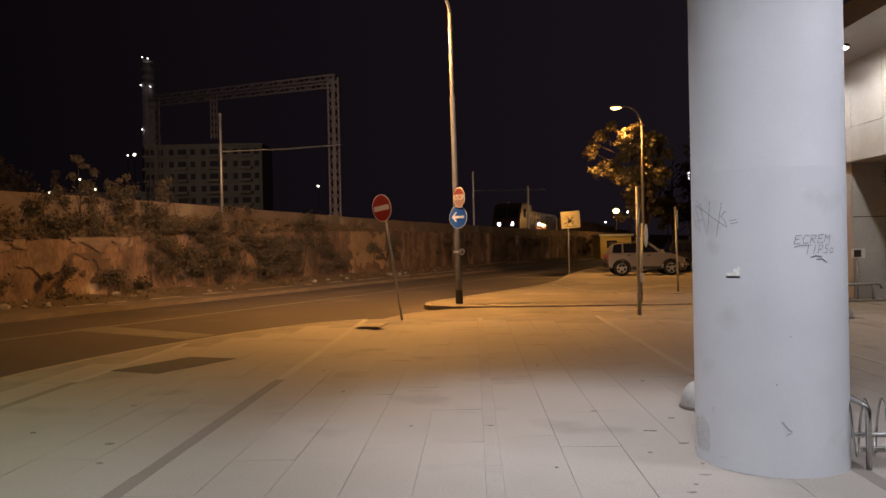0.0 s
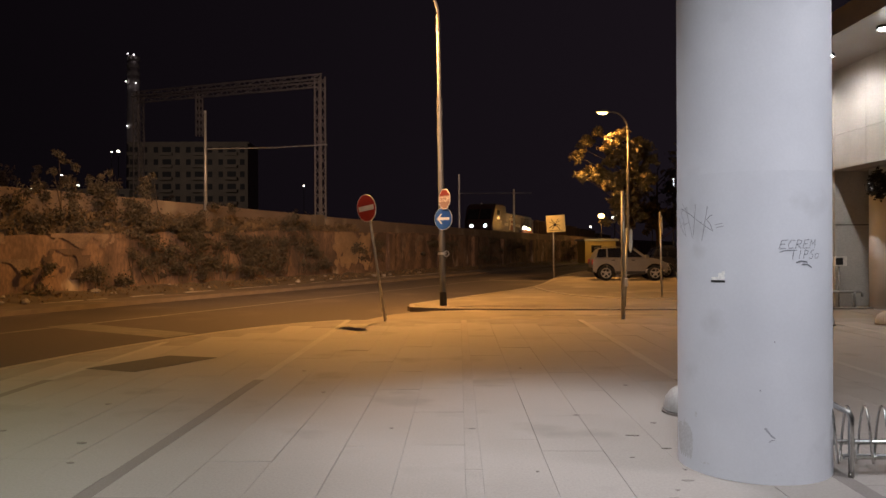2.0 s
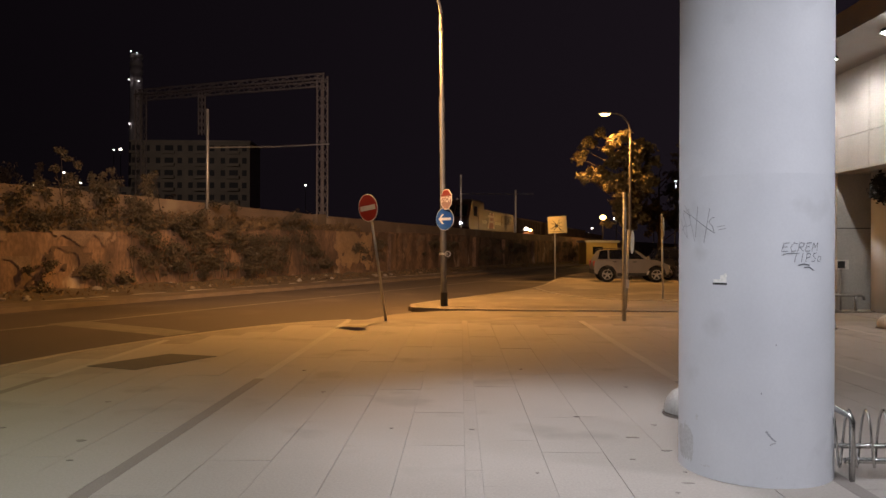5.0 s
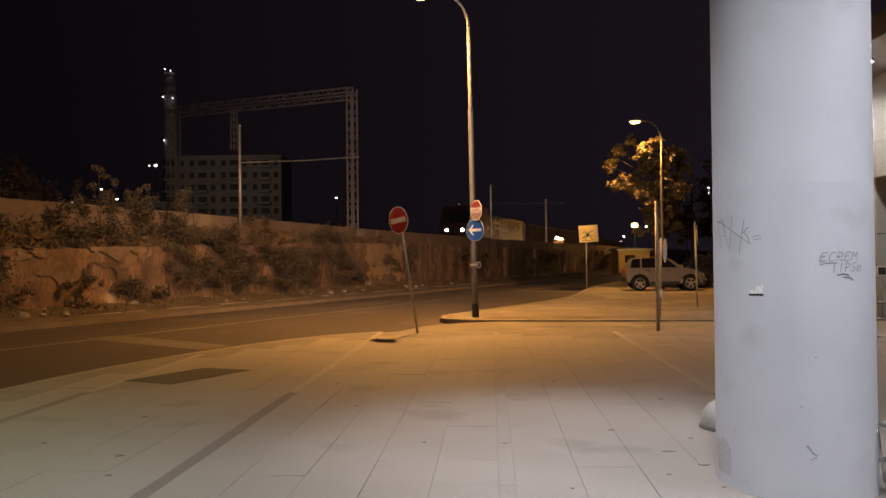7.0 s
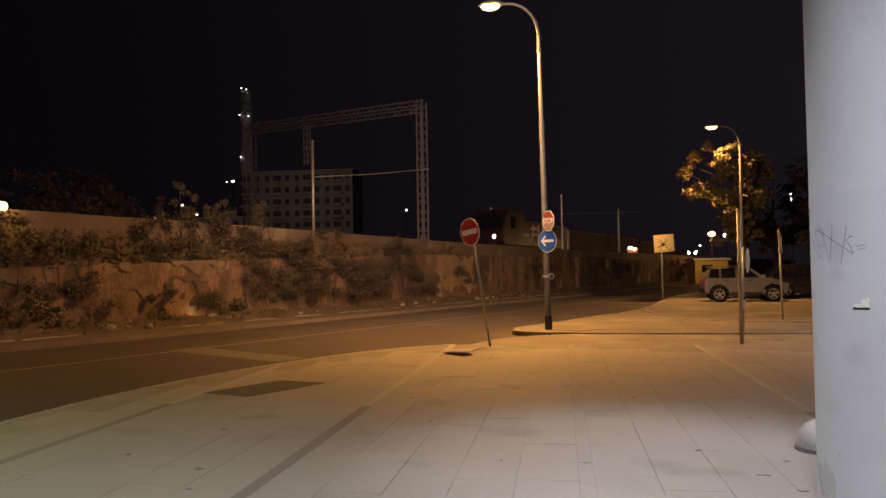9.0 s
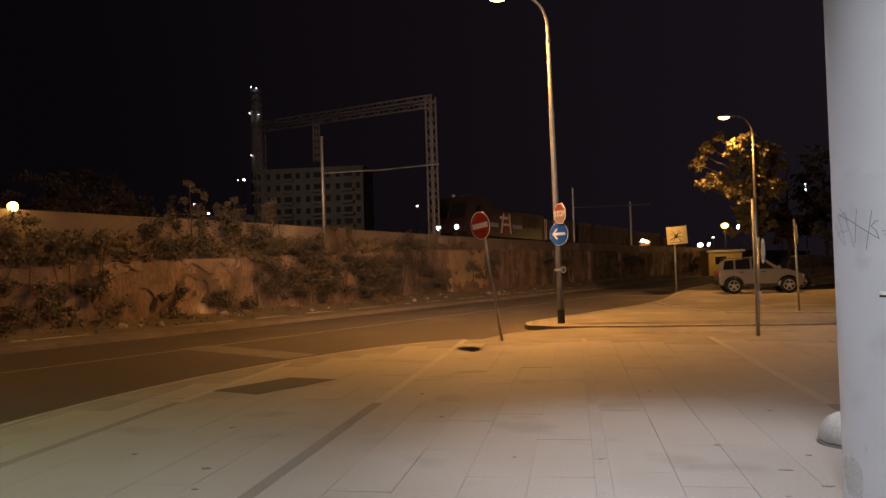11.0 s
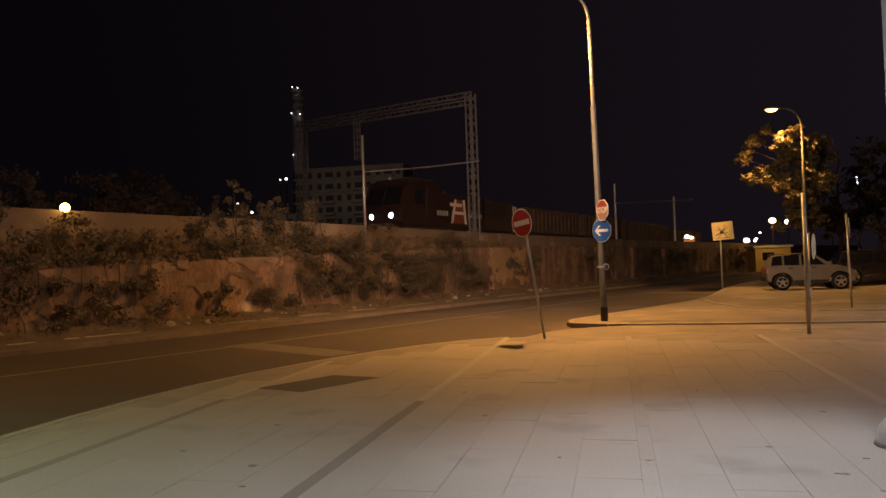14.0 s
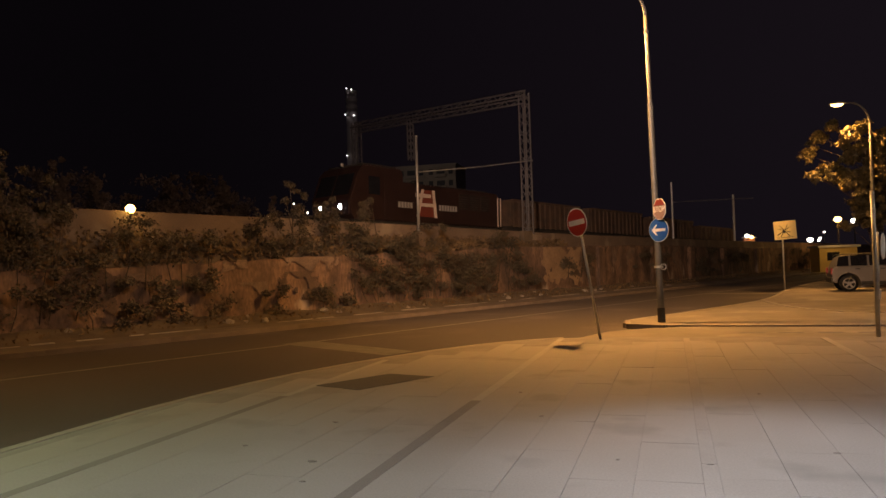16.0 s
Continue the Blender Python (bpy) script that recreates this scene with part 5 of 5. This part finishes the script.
def on_column(points, width, material, name="scribble", label="thin grey pen stroke"):
    """A stroke on the column's skin; points are (degrees round, height)."""
    bm = bmesh.new()
    old = None
    pts_ = []
    for (a0, z0), (a1, z1) in zip(points, points[1:]):
        for k in range(6):
            pts_.append((a0 + (a1 - a0) * k / 6, z0 + (z1 - z0) * k / 6))
    pts_.append(points[-1])
    R_ = COL_R + 0.0025
    arc_ = [(radians(a) * R_, z) for a, z in pts_]
    for i, (u_, z) in enumerate(arc_):
        p0, p1 = arc_[max(i - 1, 0)], arc_[min(i + 1, len(arc_) - 1)]
        dx, dz = p1[0] - p0[0], p1[1] - p0[1]
        ln = math.hypot(dx, dz) or 1
        ox, oz = -dz / ln * width / 2, dx / ln * width / 2
        now = [bm.verts.new((R_ * math.cos((u_ + k * ox) / R_), R_ * math.sin((u_ + k * ox) / R_), z + k * oz)) for k in (-1, 1)]
        if old:
            bm.faces.new((old[0], now[0], now[1], old[1]))
        old = now
    return part(name, bm, material, the_column, label)


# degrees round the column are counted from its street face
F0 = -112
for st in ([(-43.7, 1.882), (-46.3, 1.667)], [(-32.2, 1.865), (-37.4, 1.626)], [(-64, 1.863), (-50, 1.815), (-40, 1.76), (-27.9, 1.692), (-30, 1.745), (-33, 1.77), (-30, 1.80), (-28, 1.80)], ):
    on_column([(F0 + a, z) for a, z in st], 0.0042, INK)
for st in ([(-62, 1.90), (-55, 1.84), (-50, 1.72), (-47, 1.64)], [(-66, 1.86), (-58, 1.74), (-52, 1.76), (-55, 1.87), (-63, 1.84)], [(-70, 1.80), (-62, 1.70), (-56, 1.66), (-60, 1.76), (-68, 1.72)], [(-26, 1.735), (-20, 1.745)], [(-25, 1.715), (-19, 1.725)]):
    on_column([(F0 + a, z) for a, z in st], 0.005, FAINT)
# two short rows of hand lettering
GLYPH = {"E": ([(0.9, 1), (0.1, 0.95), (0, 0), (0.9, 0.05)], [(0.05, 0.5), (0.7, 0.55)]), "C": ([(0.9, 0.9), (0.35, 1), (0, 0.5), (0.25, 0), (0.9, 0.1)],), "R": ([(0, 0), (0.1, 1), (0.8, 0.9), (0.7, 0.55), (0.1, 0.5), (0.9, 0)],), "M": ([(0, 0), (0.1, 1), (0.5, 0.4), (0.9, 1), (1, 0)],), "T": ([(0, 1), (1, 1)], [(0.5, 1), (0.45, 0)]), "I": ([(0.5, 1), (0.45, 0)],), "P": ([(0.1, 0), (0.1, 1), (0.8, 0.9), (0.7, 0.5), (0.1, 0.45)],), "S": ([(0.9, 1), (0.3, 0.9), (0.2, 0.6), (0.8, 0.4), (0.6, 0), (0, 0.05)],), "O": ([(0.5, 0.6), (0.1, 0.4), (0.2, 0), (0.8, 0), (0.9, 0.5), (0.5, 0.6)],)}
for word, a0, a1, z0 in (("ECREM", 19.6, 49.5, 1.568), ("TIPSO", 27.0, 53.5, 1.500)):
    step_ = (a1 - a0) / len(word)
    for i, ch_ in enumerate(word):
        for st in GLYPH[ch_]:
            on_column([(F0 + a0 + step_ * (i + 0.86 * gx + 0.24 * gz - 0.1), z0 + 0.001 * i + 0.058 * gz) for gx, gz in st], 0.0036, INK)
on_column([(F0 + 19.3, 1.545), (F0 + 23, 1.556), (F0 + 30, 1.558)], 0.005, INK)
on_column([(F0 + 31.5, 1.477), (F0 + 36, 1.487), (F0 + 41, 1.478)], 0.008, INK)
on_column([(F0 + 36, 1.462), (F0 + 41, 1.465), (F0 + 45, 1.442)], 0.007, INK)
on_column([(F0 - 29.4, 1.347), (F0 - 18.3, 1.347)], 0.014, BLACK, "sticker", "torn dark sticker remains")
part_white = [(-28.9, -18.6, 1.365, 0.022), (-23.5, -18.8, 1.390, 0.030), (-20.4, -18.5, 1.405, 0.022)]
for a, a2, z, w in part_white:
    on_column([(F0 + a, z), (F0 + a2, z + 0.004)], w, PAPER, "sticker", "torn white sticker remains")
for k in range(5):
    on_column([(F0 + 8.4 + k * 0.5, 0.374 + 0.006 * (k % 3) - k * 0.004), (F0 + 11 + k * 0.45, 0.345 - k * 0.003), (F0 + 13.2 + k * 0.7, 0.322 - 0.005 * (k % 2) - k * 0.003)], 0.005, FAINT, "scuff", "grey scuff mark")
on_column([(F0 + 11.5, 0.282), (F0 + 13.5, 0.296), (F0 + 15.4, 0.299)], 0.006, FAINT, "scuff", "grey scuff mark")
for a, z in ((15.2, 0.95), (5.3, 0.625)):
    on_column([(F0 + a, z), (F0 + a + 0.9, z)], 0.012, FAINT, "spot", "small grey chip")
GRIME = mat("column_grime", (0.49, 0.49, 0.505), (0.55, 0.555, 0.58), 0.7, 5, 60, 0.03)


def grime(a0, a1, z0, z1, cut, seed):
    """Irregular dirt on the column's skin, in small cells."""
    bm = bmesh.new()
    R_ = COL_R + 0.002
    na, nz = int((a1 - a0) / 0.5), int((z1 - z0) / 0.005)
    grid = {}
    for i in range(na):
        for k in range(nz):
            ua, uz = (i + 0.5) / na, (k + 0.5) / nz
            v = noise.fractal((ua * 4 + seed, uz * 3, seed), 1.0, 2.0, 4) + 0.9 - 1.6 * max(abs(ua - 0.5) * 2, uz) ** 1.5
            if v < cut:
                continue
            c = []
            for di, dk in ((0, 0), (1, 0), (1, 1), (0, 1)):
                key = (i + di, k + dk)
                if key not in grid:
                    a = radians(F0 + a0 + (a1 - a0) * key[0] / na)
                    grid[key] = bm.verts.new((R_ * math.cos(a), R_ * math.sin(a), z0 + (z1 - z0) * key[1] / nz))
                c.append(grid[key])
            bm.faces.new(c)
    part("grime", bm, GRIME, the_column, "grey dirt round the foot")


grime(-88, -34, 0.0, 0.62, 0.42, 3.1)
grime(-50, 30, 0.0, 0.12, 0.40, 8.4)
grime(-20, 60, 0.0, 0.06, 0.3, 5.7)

# dark spots trodden into the paving
SPOT = mat("trodden_spot", (0.19, 0.168, 0.15), (0.14, 0.123, 0.108), 0.8, 6, 60, 0.1)
sp = random.Random(12)
for x, y, w, h in ((-3.1, 5.9, 0.09, 0.05), (-2.9, 5.35, 0.05, 0.03), (-1.5, 8.0, 0.05, 0.06), (0.55, 5.15, 0.03, 0.02), (1.35, 4.6, 0.05, 0.02), (1.42, 4.75, 0.03, 0.02), (-0.6, 6.4, 0.03, 0.03), (1.6, 5.2, 0.03, 0.02), (-3.6, 7.4, 0.06, 0.05), (0.11, 6.38, 0.045, 0.02), (-2.0, 9.4, 0.05, 0.05), (1.9, 8.4, 0.05, 0.04), (0.8, 9.6, 0.04, 0.05), (-4.0, 6.3, 0.05, 0.04), (1.45, 6.15, 0.10, 0.03), (1.62, 5.75, 0.07, 0.03), (1.3, 5.5, 0.04, 0.02), (1.75, 6.6, 0.06, 0.03), (1.55, 4.95, 0.08, 0.03), (1.1, 6.9, 0.05, 0.02)):
    w, h = w * 0.55, h * 0.6
    o_ = [(x + w * math.cos(a) * sp.uniform(0.6, 1.2), y + h * math.sin(a) * sp.uniform(0.6, 1.2)) for a in (2 * math.pi * k / 11 for k in range(11))]
    ob = new("spot", mesh(prism(o_, 0.0, 0.0045), "spot", SPOT))
    ob.parent = pavement
    ob["label"] = "small dark trodden spot"

# ---- paving: dark strips and slabs ----
setting("patch", prism([(-4.96, 9.62), (-4.31, 10.78), (-3.52, 10.56), (-4.19, 9.33)], -0.01, 0.005), mat("dark_patch", (0.075, 0.065, 0.058), (0.055, 0.048, 0.043), 0.85, 3, 60, 0.2), "dark repaired patch in the pavement")
in_poly = pavement_outline
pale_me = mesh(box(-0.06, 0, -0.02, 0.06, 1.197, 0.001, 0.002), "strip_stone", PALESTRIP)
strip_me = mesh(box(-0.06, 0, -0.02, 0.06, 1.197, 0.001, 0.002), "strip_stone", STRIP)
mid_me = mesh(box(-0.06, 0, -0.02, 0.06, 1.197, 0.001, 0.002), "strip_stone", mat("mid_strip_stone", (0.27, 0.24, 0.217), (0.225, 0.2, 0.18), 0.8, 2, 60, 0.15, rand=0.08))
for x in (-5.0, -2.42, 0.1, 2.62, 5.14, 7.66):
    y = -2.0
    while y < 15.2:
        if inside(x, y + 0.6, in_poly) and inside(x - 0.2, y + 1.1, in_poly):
            # strips are dark up to y = 8.2, pale beyond; the middle one even
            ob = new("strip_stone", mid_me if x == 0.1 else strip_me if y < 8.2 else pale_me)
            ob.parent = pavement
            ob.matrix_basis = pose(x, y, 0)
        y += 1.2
SW, SL = 0.4740, 1.18
slab_me = mesh(box(0.001, 0.0, -0.03, SW + 0.004, SL, 0.0, 0.001), "slab", STONE)
rest_v, rest_f = [], []
rs = random.Random(21)
cols = []
for x0, x1 in ((-7.52, -5.06), (-4.94, -2.48), (-2.36, 0.04), (0.16, 2.56), (2.68, 5.08), (5.20, 7.60), (7.72, 10.12)):
    cols += [(x0 + i * (x1 - x0) / 5, (x1 - x0) / 2.4) for i in range(5)]
made = 0
for cx, wide_ in cols:
    y = -3.0 - rs.uniform(0, SL)
    while y + SL < 15.5:
        cy, mx = y + SL / 2, cx + SW / 2
        ok = all(inside(px, py, in_poly) for px, py in ((cx - 0.1, y), (cx - 0.1, y + SL + 0.1), (cx + SW, y + SL + 0.3)))
        if ok:
            dz = rs.uniform(-0.0012, 0.001)
            if -4.95 < cx < 3.4 and 3.3 < cy < 15.6 and made < 300:
                ob = new("slab", slab_me)
                ob.parent = pavement
                ob.matrix_basis = pose(cx, y, dz, rs.uniform(-0.05, 0.05), rs.uniform(-0.2, 0.2), 0) @ Matrix.Diagonal((wide_, 1, 1, 1))
                made += 1
            else:
                k = len(rest_v)
                for zz in (-0.03, dz):
                    rest_v += [(cx + 0.0025, y + 0.001, zz), (cx + SW * wide_ + 0.004, y + 0.001, zz), (cx + SW * wide_ + 0.004, y + SL - 0.001, zz), (cx + 0.0025, y + SL - 0.001, zz)]
                rest_f += [(k + 4, k + 5, k + 6, k + 7)] + [(k + a, k + (a + 1) % 4, k + 4 + (a + 1) % 4, k + 4 + a) for a in range(4)]
        y += SL
me = bpy.data.meshes.new("slabs")
me.from_pydata(rest_v, [], rest_f)
me.materials.append(STONE)
ob = part("slabs", me, None, pavement, "further paving slabs")
ob["kind"] = "stuff"


def motions():
    for ob, back in TRAIN:
        rows = []
        for t, s in RUN:
            p = s + back
            rows.append((t, RAIL @ pose(p, 27.0, rail_z(p) + 0.01, 0, 1.289, 0)))
        walk(ob, rows)


motions()
